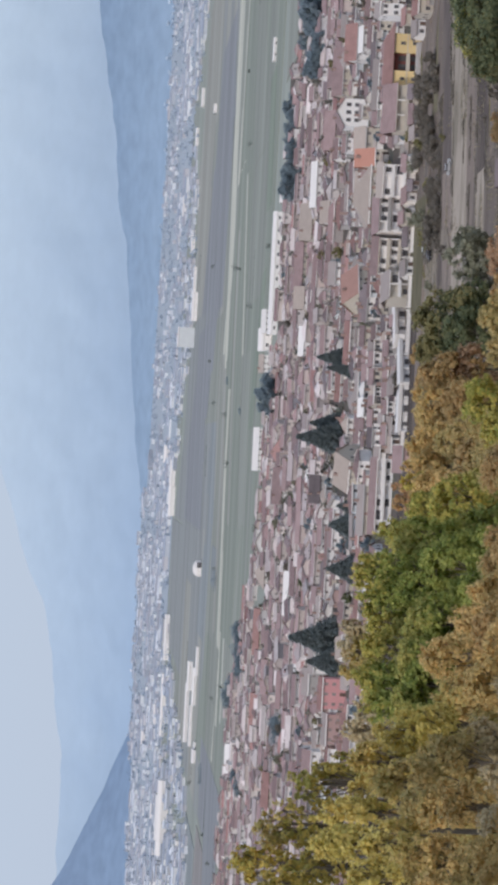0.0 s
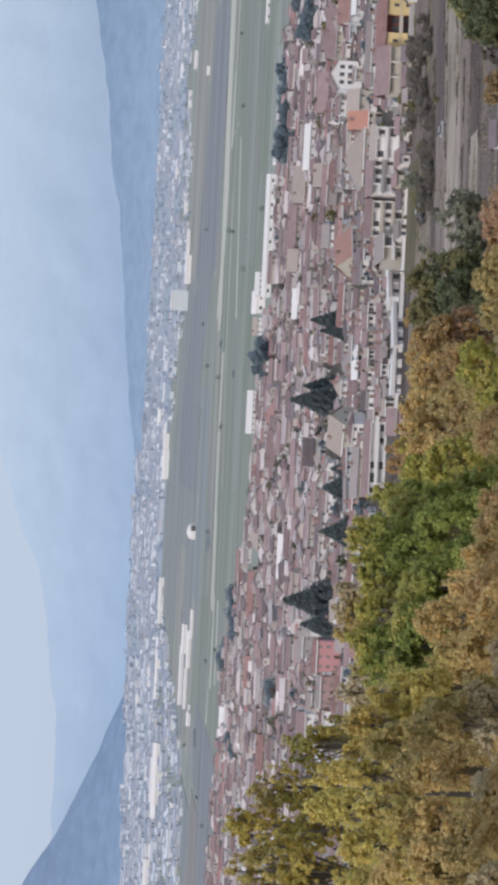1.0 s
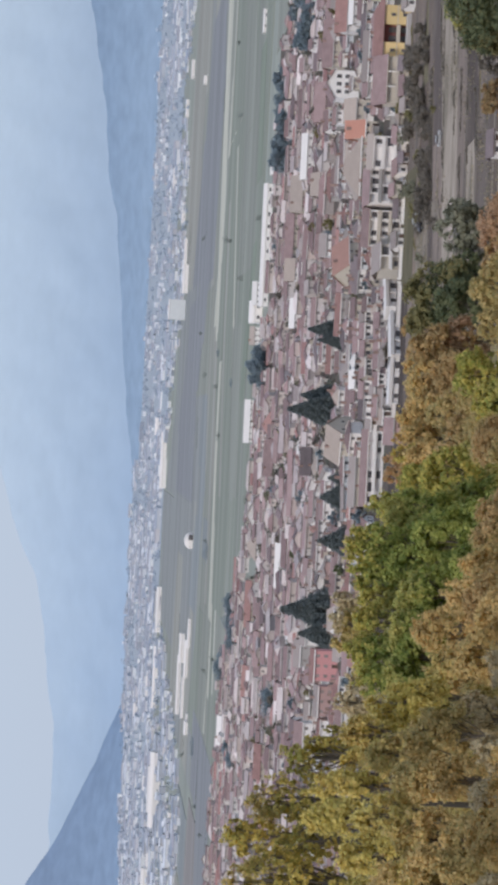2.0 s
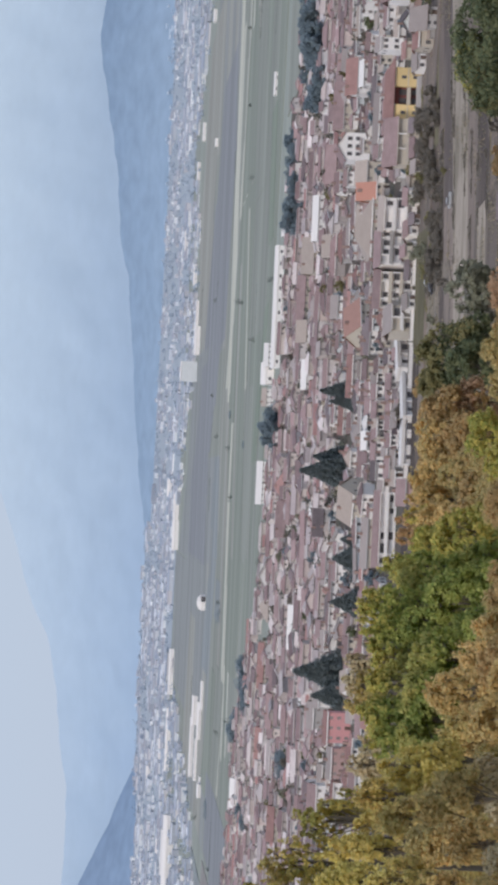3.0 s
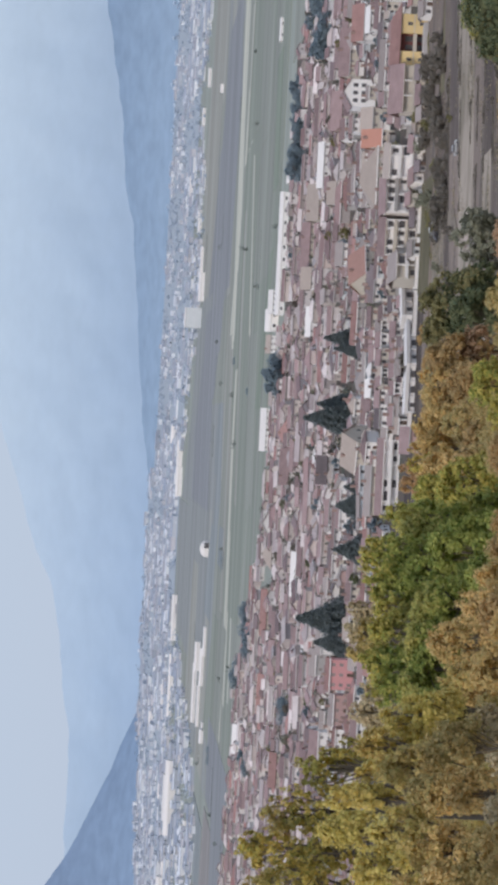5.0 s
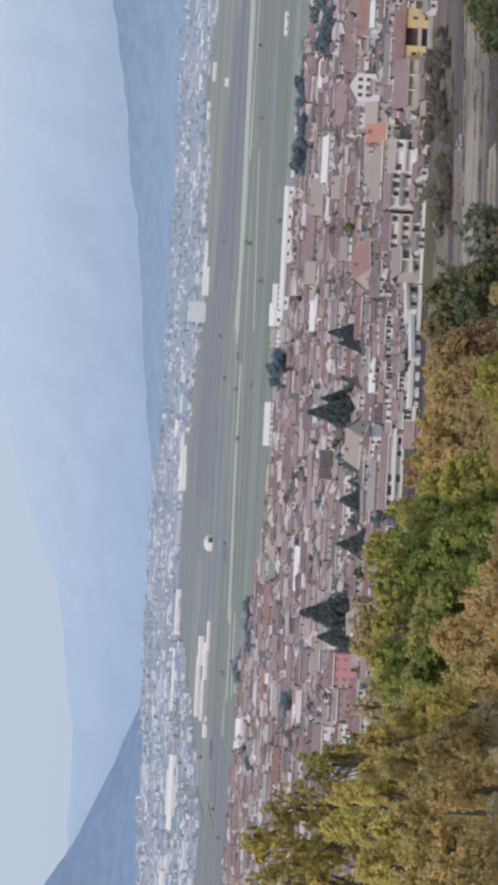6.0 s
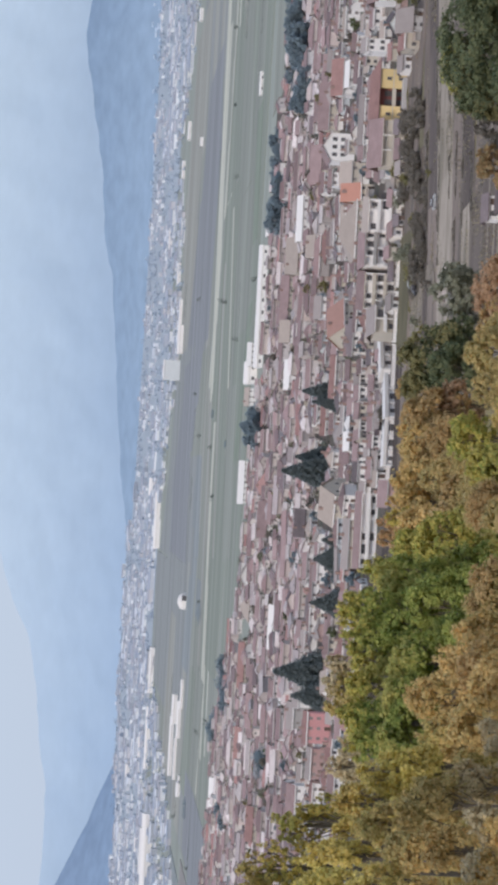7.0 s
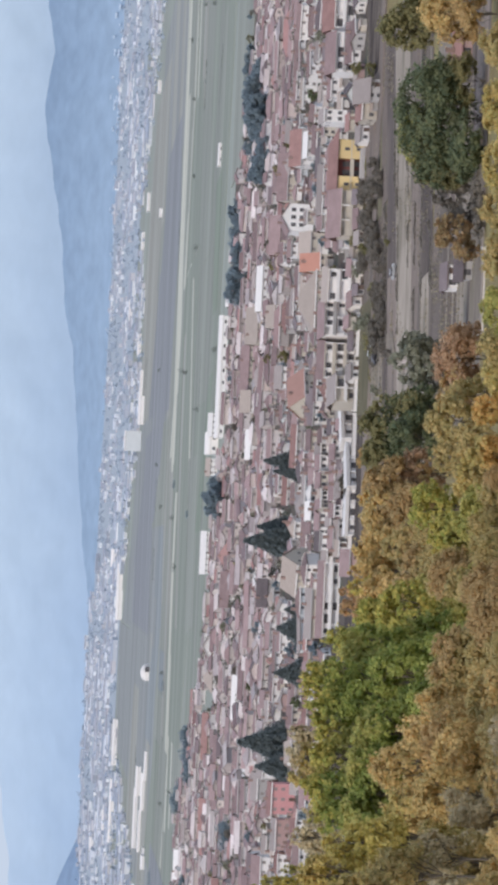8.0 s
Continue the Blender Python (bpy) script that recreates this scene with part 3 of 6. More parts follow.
def house(x, y, w, d, h, rh, turn=0.0, wall="white", roof="mauve", hip=False, storeys=2, detail=2, kind="house", label="", chimney=True):
    """One house: walls, roof, chimney, each window and the door. detail 0: no openings."""
    TAKEN.append((x, y, w / 2 * abs(math.cos(radians(turn))) + d / 2 * abs(math.sin(radians(turn))), d / 2 * abs(math.cos(radians(turn))) + w / 2 * abs(math.sin(radians(turn)))))
    hs = thing(kind, pose(x, y, land(x, y), 0, 0, turn), label or f"{WORDS[wall]} {kind.replace('_', ' ')} with {TILES[roof]}", kind.replace("_", " "), "houses of the town")
    part("body", mesh_of("body", *gable_walls(w, d, h, rh, hip)), WALLS[wall], hs)
    part("roof", mesh_of("roof", *gable_roof(w, d, h, rh, hip)), ROOFS[roof], hs)
    if kind == "house" and y < 1010 and chimney:
        drop = rh * 0.5 / (d / 2)
        part("fascia", mesh_of("fascia", *box_mesh(-w / 2 - 0.45, w / 2 + 0.45, -d / 2 - 0.62, -d / 2 - 0.503, h - drop - 0.1, h - drop + 0.28)), WALLS["white" if int(x * 7) % 3 else "grey"], hs)
        if int(x * 13 + y) % 5 < 3:
            lw, lx = w * (0.35 + 0.05 * (int(y) % 5)), w * 0.1 * (int(x) % 5 - 2)
            vs, fs = box_mesh(lx - lw / 2, lx + lw / 2, -d / 2 - 2.6, -d / 2 - 0.003, -0.5, 1.95)
            part("lean_to", mesh_of("lean_to", vs, fs), WALLS[("white", "cream", "grey", "white")[int(y) % 4]], hs)
            vs, fs = box_mesh(lx - lw / 2 - 0.25, lx + lw / 2 + 0.25, -d / 2 - 2.9, -d / 2 - 0.004, 1.953, 2.1)
            part("lean_to_roof", mesh_of("lean_to_roof", [(p, q, r + (q + d / 2 + 2.9) * 0.2) for p, q, r in vs], fs), ROOFS[("mauve", "dark", "grey", "brown", "beige")[int(x + y) % 5]], hs)
    if chimney:
        c = part("chimney", CHIM, M_CHIM, hs)
        c.location = (random.uniform(-0.3, 0.3) * w, random.choice((-0.15, 0.15)) * d, h + rh * 0.6)
        if y < 860:
            part("cap", CAP, ROOFS["grey"], c)
    if detail:
        floor_h = h / storeys
        ww, wh = 1.0, min(1.3, floor_h * 0.5)
        count = max(2, int(w / 3.4))
        for s in range(storeys):
            for i in range(count):
                if s == 0 and i == count // 2:
                    o = part("door", pane(1.2, 2.1), M_DOOR, hs)
                    o.location = ((i + 0.5) / count * w - w / 2, -d / 2, 0.05)
                else:
                    o = part("window", pane(ww, wh) if y < 860 else shutter(ww, wh), M_GLASS if y < 860 else M_FARGLASS, hs)
                    o.location = ((i + 0.5) / count * w - w / 2, -d / 2, s * floor_h + floor_h * 0.3)
        if detail > 2:
            for s in range(1, storeys):
                for i in range(3):
                    o = part("window", pane(1.3, 1.7), M_GLASS, hs)
                    o.location, o.rotation_euler = (-w / 2, (i - 1) * d * 0.28, s * floor_h + 0.6), (0, 0, radians(90))
        elif detail > 1:
            for side in (-1, 1):
                for i in range(2):
                    o = part("window", pane(ww, wh), M_GLASS, hs)
                    o.location, o.rotation_euler = (side * w / 2, (i - 0.5) * d * 0.45, (storeys - 1) * floor_h + floor_h * 0.3), (0, 0, radians(90))
    return hs


def hall(x, y, w, d, h, rise, turn=0.0, wall="white", roof="white", label="long white arched hall on the plain", kind="hall"):
    """A long hall with an arched roof."""
    TAKEN.append((x, y, w / 2, d / 2))
    hs = thing(kind, pose(x, y, land(x, y), 0, 0, turn), label, kind.replace("_", " "))
    part("body", mesh_of("body", *box_mesh(-w / 2, w / 2, -d / 2, d / 2, -1, h)), WALLS[wall], hs)
    vs, fs, n = [], [], 10
    for sx in (-w / 2 - 0.3, w / 2 + 0.3):
        for k in range(n + 1):
            a = math.pi * k / n
            vs.append((sx, -math.cos(a) * (d / 2 + 0.3), h + 0.02 + math.sin(a) * rise))
    for k in range(n):
        fs.append((k, n + 1 + k, n + 2 + k, k + 1))
    fs += [tuple(range(n + 1)), tuple(range(2 * n + 1, n, -1))]
    part("roof", mesh_of("roof", vs, fs), ROOFS[roof], hs)
    for i in range(max(2, int(w / 7)) if y < 1700 else 0):
        o = part("window", pane(2.0, h * 0.4), M_GLASS, hs)
        o.location = ((i + 0.5) / max(2, int(w / 7)) * w - w / 2, -d / 2, h * 0.35)
    return hs



def block(x, y, w, d, floors, floor_h, roof_h, turn, wall, band, roof, label, bay=3.2, share=0.6):
    """A long block of flats: set-back wall with wide dark glazing, balcony slabs, parapets, white posts, a low roof."""
    TAKEN.append((x, y, w / 2 + 0.5, d / 2 + 1.5))
    t = thing("apartment_building", pose(x, y, land(x, y), 0, 0, turn), label, "apartment building")
    h = floors * floor_h
    part("body", mesh_of("body", *box_mesh(-w / 2, w / 2, -d / 2, d / 2, -1, h)), WALLS[wall], t)
    n = max(2, int(w / bay))
    posts = mesh_of("post", *box_mesh(-0.16, 0.16, -0.16, 0.16, 0, floor_h - 0.25))
    panes = [mesh_of("window", *box_mesh(-w / n * p, w / n * p, -0.06, 0.04, q, floor_h * 0.64)) for p, q in ((0.30, 0.0), (0.20, 0.5), (0.26, 0.6), (0.38, 0.0))]
    rg = random.Random(int(w * 10))
    below = t
    for k in range(floors):
        slab = part("balcony", mesh_of("balcony", *box_mesh(-w / 2, w / 2, -d / 2 - 1.4, -d / 2 - 0.003, (k + 1) * floor_h - 0.22, (k + 1) * floor_h)), WALLS[band], t)
        part("parapet", mesh_of("parapet", *box_mesh(-w / 2, w / 2, -d / 2 - 1.52, -d / 2 - 1.402, k * floor_h + 0.05, k * floor_h + 0.85)), WALLS[band], below)
        below = slab
        for i in range(n + 1):
            if rg.random() < 0.6:
                o = part("post", posts, WALLS["white"], t)
                o.location = (-w / 2 + 0.2 + (w - 0.4) * i / n, -d / 2 - 1.22, k * floor_h + 0.02)
            if i < n and rg.random() < share:
                o = part("window", rg.choice(panes), M_GLASS, t)
                o.location = (-w / 2 + w * (i + 0.5) / n, -d / 2, k * floor_h + 0.3)
    part("roof", mesh_of("roof", *gable_roof(w, d + 1.6, h + 0.02, roof_h, False)), ROOFS[roof], t)
    for i in range(2):
        c = part("chimney", CHIM, M_CHIM, t)
        c.location = ((i - 0.5) * w * 0.5, 0.8, h + roof_h * 0.5)
    return t


def garage_row(x, y, w, turn, label):
    """A long low white building: a deep white roof edge, a wall with dark openings, white piers between them."""
    TAKEN.append((x, y + 2.5, w / 2, 3.5))
    t = thing("garage", pose(x, y, land(x, y), 0, 0, turn), label, "garage")
    part("body", mesh_of("body", *box_mesh(-w / 2, w / 2, 0, 6, -0.5, 2.3)), WALLS["white"], t)
    part("roof", mesh_of("roof", *box_mesh(-w / 2 - 0.2, w / 2 + 0.2, -0.7, 6.2, 2.303, 3.3)), ROOFS["white"], t)
    n = max(2, int(w / 4.2))
    for i in range(n):
        o = part("gate", pane(1.9 if i % 3 else 1.2, 1.7), M_GLASS, t, "dark gate opening")
        o.location = (-w / 2 + w * (i + 0.5) / n, 0, 0.1)
    for i in range(n + 1):
        o = part("pier", PIER, WALLS["white"], t)
        o.location = (-w / 2 + 0.2 + (w - 0.4) * i / n, -0.35, 0)
    return t


PIER = mesh_of("pier", *box_mesh(-0.2, 0.2, -0.2, 0.2, -0.3, 2.3))
house(139.7, 781.4, 3.8, 10.0, 9.8, 1.2, 0, "white", "grey", False, 3, 2)
house(134.5, 709.7, 6.0, 12.0, 3.4, 4.1, 0, "grey", "grey", False, 2, 2, kind="barn", chimney=False)
house(129.8, 714.3, 5.2, 10.0, 4.8, 1.2, 0, "cream", "red", False, 1, 2)
house(127.2, 925.5, 14.0, 9.9, 9.0, 3.0, 90, "white", "mauve", False, 3, 3)
house(110.6, 866.9, 7.7, 10.0, 5.5, 3.5, 0, "cream", "beige", False, 2, 2)
house(101.0, 838.7, 5.2, 12.0, 4.7, 5.8, 0, "cream", "orange", False, 2, 2)
house(86.1, 816.8, 18.5, 14.0, 7.5, 4.5, 0, "cream", "beige", True, 2, 2)
house(91.5, 817.8, 7.0, 6.9, 5.2, 3.3, 90, "white", "beige", False, 2, 2)
house(42.7, 765.0, 3.9, 7.0, 4.6, 1.2, 1.6, "white", "dark", False, 2, 1)
house(38.9, 770.3, 2.4, 7.0, 4.0, 1.2, -1.2, "white", "beige", False, 2, 1)
house(34.7, 755.5, 4.0, 7.0, 4.5, 1.2, 1.0, "grey", "mauve", False, 2, 1, chimney=False)
house(29.1, 760.6, 4.9, 7.0, 3.8, 1.2, 3.4, "white", "mauve", False, 2, 1)
house(23.2, 761.2, 5.4, 7.0, 3.7, 1.2, 8.5, "white", "mauve", False, 2, 1)
house(17.1, 747.6, 3.3, 7.0, 4.7, 1.2, 0.2, "white", "mauve", False, 2, 1)
house(14.0, 760.2, 2.4, 7.0, 4.4, 1.2, -0.3, "white", "grey", False, 2, 1)
house(9.0, 752.2, 5.2, 7.0, 4.2, 1.2, -1.4, "white", "mauve", False, 2, 1)
house(42.9, 756.5, 2.8, 7.0, 2.8, 1.2, 8.0, "white", "mauve", False, 2, 1)
house(39.5, 754.0, 2.9, 7.0, 2.4, 1.2, 6.6, "white", "dark", True, 2, 1)
house(36.1, 755.6, 3.1, 7.0, 2.3, 1.2, 1.7, "white", "brown", True, 2, 1)
house(31.9, 755.8, 3.1, 7.0, 2.2, 1.2, -8.9, "grey", "dark", False, 2, 1)
house(28.4, 757.4, 3.2, 7.0, 2.0, 1.2, 6.8, "white", "grey", False, 2, 1)
house(24.9, 750.7, 2.9, 7.0, 3.0, 1.2, -0.6, "cream", "grey", True, 2, 1)
house(22.0, 756.8, 2.5, 7.0, 2.1, 1.2, 0.4, "grey", "grey", False, 2, 1, chimney=False)
house(17.8, 747.7, 4.7, 7.0, 2.5, 1.2, -4.9, "white", "brown", False, 2, 1)
house(11.7, 750.3, 5.0, 7.0, 2.9, 1.2, -5.3, "white", "grey", False, 2, 1)
house(6.2, 749.3, 4.2, 7.0, 2.7, 1.2, -3.4, "white", "beige", False, 2, 1)
house(41.6, 825.5, 5.9, 7.0, 5.9, 1.2, -0.4, "cream", "mauve", False, 2, 1, chimney=False)
house(35.1, 811.7, 4.2, 7.0, 6.0, 1.2, -2.3, "cream", "mauve", False, 2, 1)
house(29.5, 823.0, 5.2, 7.0, 4.6, 1.4, -2.2, "white", "mauve", False, 2, 1)
house(24.0, 821.1, 4.7, 7.0, 5.5, 1.2, -4.6, "grey", "white", True, 2, 1, chimney=False)
house(18.1, 816.1, 5.3, 7.0, 5.7, 1.5, 3.6, "grey", "white", False, 2, 1)
house(12.7, 821.7, 3.1, 7.0, 5.0, 1.2, 2.9, "white", "mauve", False, 2, 1, chimney=False)
house(8.0, 814.4, 4.3, 7.0, 5.3, 1.2, -0.1, "cream", "mauve", True, 2, 1, chimney=False)
house(41.0, 791.3, 3.8, 7.0, 5.1, 1.2, 6.9, "white", "brown", False, 2, 1)
house(37.5, 796.3, 3.0, 7.0, 5.1, 1.5, 3.6, "white", "grey", False, 2, 1)
house(32.9, 794.7, 4.1, 7.0, 5.2, 1.3, 2.4, "white", "mauve", False, 2, 1)
house(27.4, 791.1, 4.4, 7.0, 5.3, 1.2, -3.1, "cream", "mauve", False, 2, 1, chimney=False)
house(22.6, 785.1, 2.8, 7.0, 5.4, 1.2, -0.9, "white", "beige", False, 2, 1)
house(19.0, 773.1, 2.3, 7.0, 6.5, 1.2, 11.2, "cream", "mauve", False, 2, 1)
house(14.8, 790.4, 5.9, 7.0, 5.1, 1.2, 0.2, "white", "mauve", False, 2, 1, chimney=False)
house(8.2, 771.3, 5.3, 7.0, 6.5, 1.2, -0.5, "white", "dark", False, 2, 1)
house(60.2, 881.3, 12.5, 12.0, 4.5, 5.0, 38, "cream", "salmon", False, 2, 2)
house(-1.7, 875.5, 12.1, 12.0, 4.9, 4.6, -30, "cream", "beige", False, 2, 2, label="cream gabled house with broad beige roof in the town")
house(-14.6, 810.9, 15.5, 7.0, 4.7, 1.6, 0, "cream", "grey", False, 1, 2, label="long cream plastered house with a grey roof")
block(-9.4, 768.6, 22.5, 9.0, 2, 2.5, 1.4, 0, "white", "white", "brown", "long two-storey white building with dark windows", 3.6, 0.55)
house(1.8, 710.2, 6.8, 9.0, 3.4, 2.1, 0, "rose", "mauve", False, 1, 2)
house(-81.4, 896.8, 10.6, 8.0, 8.3, 1.2, 0, "pink", "red", False, 3, 1)
house(-94.9, 906.6, 10.7, 9.0, 5.7, 1.3, 0, "rose", "grey", False, 2, 1)
house(-84.6, 979.3, 9.8, 10.0, 7.9, 2.1, 0, "grey", "grey", False, 2, 2)
house(-117.8, 971.2, 15.1, 10.0, 6.1, 2.9, 0, "white", "mauve", False, 2, 2)
house(-75.4, 964.1, 9.0, 10.0, 7.2, 1.8, 0, "white", "grey", False, 2, 2)
house(4.0, 1346.1, 14.4, 14.0, 3.6, 4.4, 0, "cream", "red", True, 2, 1)
house(-48.3, 1470.0, 14.0, 16.3, 3.6, 4.4, 90, "white", "beige", False, 2, 1)
house(-64.9, 1441.1, 16.0, 14.0, 3.6, 4.4, 0, "white", "beige", True, 2, 1)
house(-63.0, 1205.3, 20.4, 8.0, 3.6, 2.4, 0, "white", "white", False, 2, 1, kind="barn", chimney=False)
house(55.9, 1183.7, 13.2, 8.0, 3.9, 2.1, 0, "white", "white", False, 2, 1, kind="barn", chimney=False)
house(77.5, 1207.0, 9.9, 10.0, 3.6, 4.4, 0, "white", "beige", False, 2, 1)
house(110.1, 1170.5, 16.1, 16.0, 4.0, 5.0, 0, "cream", "beige", False, 2, 1)
house(121.8, 1117.5, 19.4, 10.0, 5.8, 2.2, 0, "white", "white", False, 2, 1)
house(102.4, 1042.8, 8.6, 10.0, 4.8, 3.2, 0, "white", "beige", False, 2, 2)
house(72.5, 975.5, 8.2, 10.0, 5.7, 2.3, 0, "white", "grey", False, 2, 2)
house(147.8, 1421.4, 6.9, 10.0, 4.3, 1.7, 0, "white", "white", False, 1, 1, kind="shed", chimney=False)
house(-100.2, 1475.7, 26.2, 9.0, 2.9, 3.1, 0, "cream", "red", False, 2, 1)
house(-115.6, 1352.6, 18.0, 10.0, 4.2, 2.8, 0, "cream", "mauve", False, 2, 1)
house(-147.2, 1471.7, 22.9, 10.0, 3.0, 3.0, 0, "white", "red", False, 2, 1)
house(-207.2, 1754.4, 19.5, 10.0, 4.1, 2.9, 0, "white", "white", False, 2, 1)
house(-167.8, 1294.0, 17.3, 10.0, 3.8, 3.2, 0, "cream", "red", False, 2, 1)
house(83.9, 1544.4, 13.7, 10.0, 4.5, 2.5, 0, "white", "white", False, 2, 1, kind="barn", chimney=False)
house(58.3, 1548.5, 10.3, 10.0, 4.5, 2.5, 0, "white", "beige", False, 2, 1)
house(6.3, 1592.0, 26.2, 12.0, 2.7, 3.3, 0, "white", "white", False, 2, 1, kind="barn", chimney=False)
house(154.3, 931.8, 12.8, 10.0, 5.2, 3.8, 0, "white", "red", False, 2, 2)
house(151.4, 906.2, 8.7, 7.0, 4.8, 1.2, 0, "white", "white", False, 2, 2, kind="barn", chimney=False)
house(152.7, 993.4, 18.1, 10.0, 5.4, 3.6, 0, "cream", "mauve", False, 2, 2)
house(136.0, 1041.2, 15.5, 10.0, 4.2, 3.8, 0, "cream", "mauve", False, 2, 2)
house(93.3, 1214.6, 22.1, 10.0, 4.5, 3.5, 0, "cream", "mauve", False, 2, 1)
house(-13.3, 1315.6, 18.1, 10.0, 3.6, 4.4, 0, "white", "mauve", False, 2, 1)
house(-11.0, 1024.6, 10.7, 9.0, 4.2, 3.8, 0, "grey", "dark", False, 2, 2)
block(72.9, 746.5, 10.5, 10, 3, 3.4, 1.4, 7, "white", "grey", "mauve", "three-storey white flats with grey balconies and white posts", 2.5, 0.75)
block(61.7, 748.5, 10.7, 10, 3, 3.2, 1.6, -6, "white", "cream", "brown", "three-storey white flats with cream balconies", 2.4, 0.8)
block(51.4, 741.0, 7.7, 10, 2, 3.3, 1.8, 12, "cream", "white", "grey", "two-storey cream flats with white balconies", 2.6, 0.7)
block(104.5, 745.0, 13.5, 10, 2, 3.4, 3.4, 0, "cream", "cream", "mauve", "long two-storey cream building with mauve tile roof", 3.6, 0.22)
block(177.5, 794.5, 15.8, 10, 2, 3.4, 3.2, 0, "white", "white", "red", "long two-storey white building with red tile roof")
block(160.9, 788.0, 12.3, 10, 2, 3.3, 2.6, 0, "white", "grey", "mauve", "two-storey white and grey building with mauve roof")
block(83.5, 743.0, 9.5, 10, 3, 3.3, 1.2, -7, "white", "white", "beige", "white three-storey flats with dark windows", 2.8, 0.6)
for x, y, w, h, turn, wall, roof in ((56.5, 731, 4.2, 3.0, 18, "white", "grey"), (66.5, 733, 5.0, 2.6, -8, "white", "dark"), (71.0, 730, 3.0, 4.4, 10, "cream", "mauve"), (77.5, 732, 4.6, 3.6, 24, "white", "brown"), (80.6, 728, 2.6, 2.4, 0, "grey", "dark"),
                                     (87.5, 731, 4.4, 4.2, -14, "white", "mauve"), (95.5, 729, 3.4, 2.6, 8, "cream", "grey"), (101.5, 731, 5.2, 2.9, 0, "grey", "mauve"), (108.0, 730, 3.6, 3.4, -10, "white", "dark"), (126.0, 731, 4.6, 3.2, 12, "white", "grey")):
    house(x, y, w, 4.5, h, 1.1, turn, wall, roof, False, 1, 1, kind="annex", chimney=False)
house(89.8, 792.0, 9.0, 6.6, 4.8, 2.8, 90, "cream", "beige", False, 2, 1, label="bright cream gabled house in the town", chimney=False)
house(92.5, 746.0, 9.5, 6.0, 2.3, 0.7, 6, "cream", "beige", False, 1, 1, kind="shed", label="low cream shed with a beige fibre roof", chimney=False)
TAKEN.append((-81.4, 880.0, 7.0, 13.0))
TAKEN.append((90.0, 770.0, 5.0, 18.0))
house(-11.5, 879.0, 40.0, 4.5, 2.6, 0.7, 27.7, "pale", "grey", False, 1, 0, kind="shed", label="long low shed row with a pale grey sheet roof", chimney=False)
garage_row(45.0, 750.0, 16.0, 34.3, 'long low white garage row with dark gates at the town edge')
garage_row(30.0, 728.0, 15.0, 32.2, 'long low white garage row with dark gates at the town edge')
garage_row(16.5, 724.8, 13.3, 2.2, 'long low white garage row with dark gates at the town edge')
hall(110.2, 1501.5, 72.1, 14, 2.9, 2.4, label="long white arched polytunnel hall at the town edge", wall="white", roof="white")
hall(269.1, 1666.0, 14.8, 8, 1.4, 1.2, label="small white arched shed on the fields", wall="white", roof="white")
hall(73.1, 1556.5, 13.1, 14, 4.4, 3.6, label="white agricultural hall at the town edge", wall="white", roof="white")
hall(-232.1, 2688.0, 30.5, 14, 3.3, 2.7, label="long white industrial hall on the far plain", wall="white", roof="white")
hall(-204.2, 2538.0, 28.8, 14, 1.9, 1.5, label="long white industrial hall on the far plain", wall="white", roof="white")
hall(-232.0, 2564.5, 37.0, 14, 2.5, 2.1, label="long white industrial hall on the far plain", wall="white", roof="white")
hall(-277.2, 2752.0, 63.6, 14, 2.7, 2.2, label="long white industrial hall on the far plain", wall="white", roof="white")
hall(-278.7, 2635.0, 42.2, 14, 1.9, 1.6, label="long white industrial hall on the far plain", wall="white", roof="white")
hall(-289.3, 2498.0, 18.3, 14, 1.5, 1.2, label="long white industrial hall on the far plain", wall="white", roof="white")
hall(183.7, 3128.5, 34.8, 20, 4.2, 3.4, label="white warehouse before the far town", wall="white", roof="white")
hall(-38.4, 3644.0, 72.9, 25, 4.5, 3.6, label="white factory hall in the far town", wall="white", roof="white")
hall(-256.0, 3579.5, 63.6, 25, 3.9, 3.2, label="white factory hall in the far town", wall="white", roof="white")
hall(-500.3, 3516.0, 62.5, 25, 5.6, 4.6, label="white factory hall in the far town", wall="white", roof="white")
hall(-352.3, 3587.5, 87.7, 22, 3.9, 3.2, label="long white industrial hall in the far town", wall="white", roof="white")
hall(-469.5, 3297.0, 96.7, 22, 7.7, 6.3, label="long white industrial hall in the far town", wall="white", roof="white")
hall(-470.4, 4171.0, 33.4, 22, 4.1, 3.3, label="long white industrial hall in the far town", wall="white", roof="white")
hall(-293.5, 2496.0, 12.8, 22, 2.4, 2.0, label="long white industrial hall in the far town", wall="white", roof="white")
hall(-603.1, 3544.0, 39.4, 22, 3.5, 2.8, label="long white industrial hall in the far town", wall="white", roof="white")
hall(-533.8, 3777.5, 42.0, 22, 3.2, 2.6, label="long white industrial hall in the far town", wall="white", roof="white")
hall(-389.5, 3826.5, 29.8, 22, 3.3, 2.7, label="long white industrial hall in the far town", wall="white", roof="white")
hall(-447.1, 2857.0, 31.7, 22, 2.1, 1.7, label="long white industrial hall in the far town", wall="white", roof="white")
hall(-638.1, 3541.0, 47.2, 22, 6.9, 5.7, label="pale green glasshouse in the far town", wall="white", roof="white")
hall(-65.4, 3616.5, 41.8, 16, 4.9, 4.0, label="white hall among far town houses", wall="white", roof="white")
hall(0.9, 3832.0, 25.5, 16, 5.6, 4.6, label="white hall among far town houses", wall="white", roof="white")
hall(222.9, 3218.0, 32.2, 16, 2.4, 1.9, label="white hall among far town houses", wall="white", roof="white")
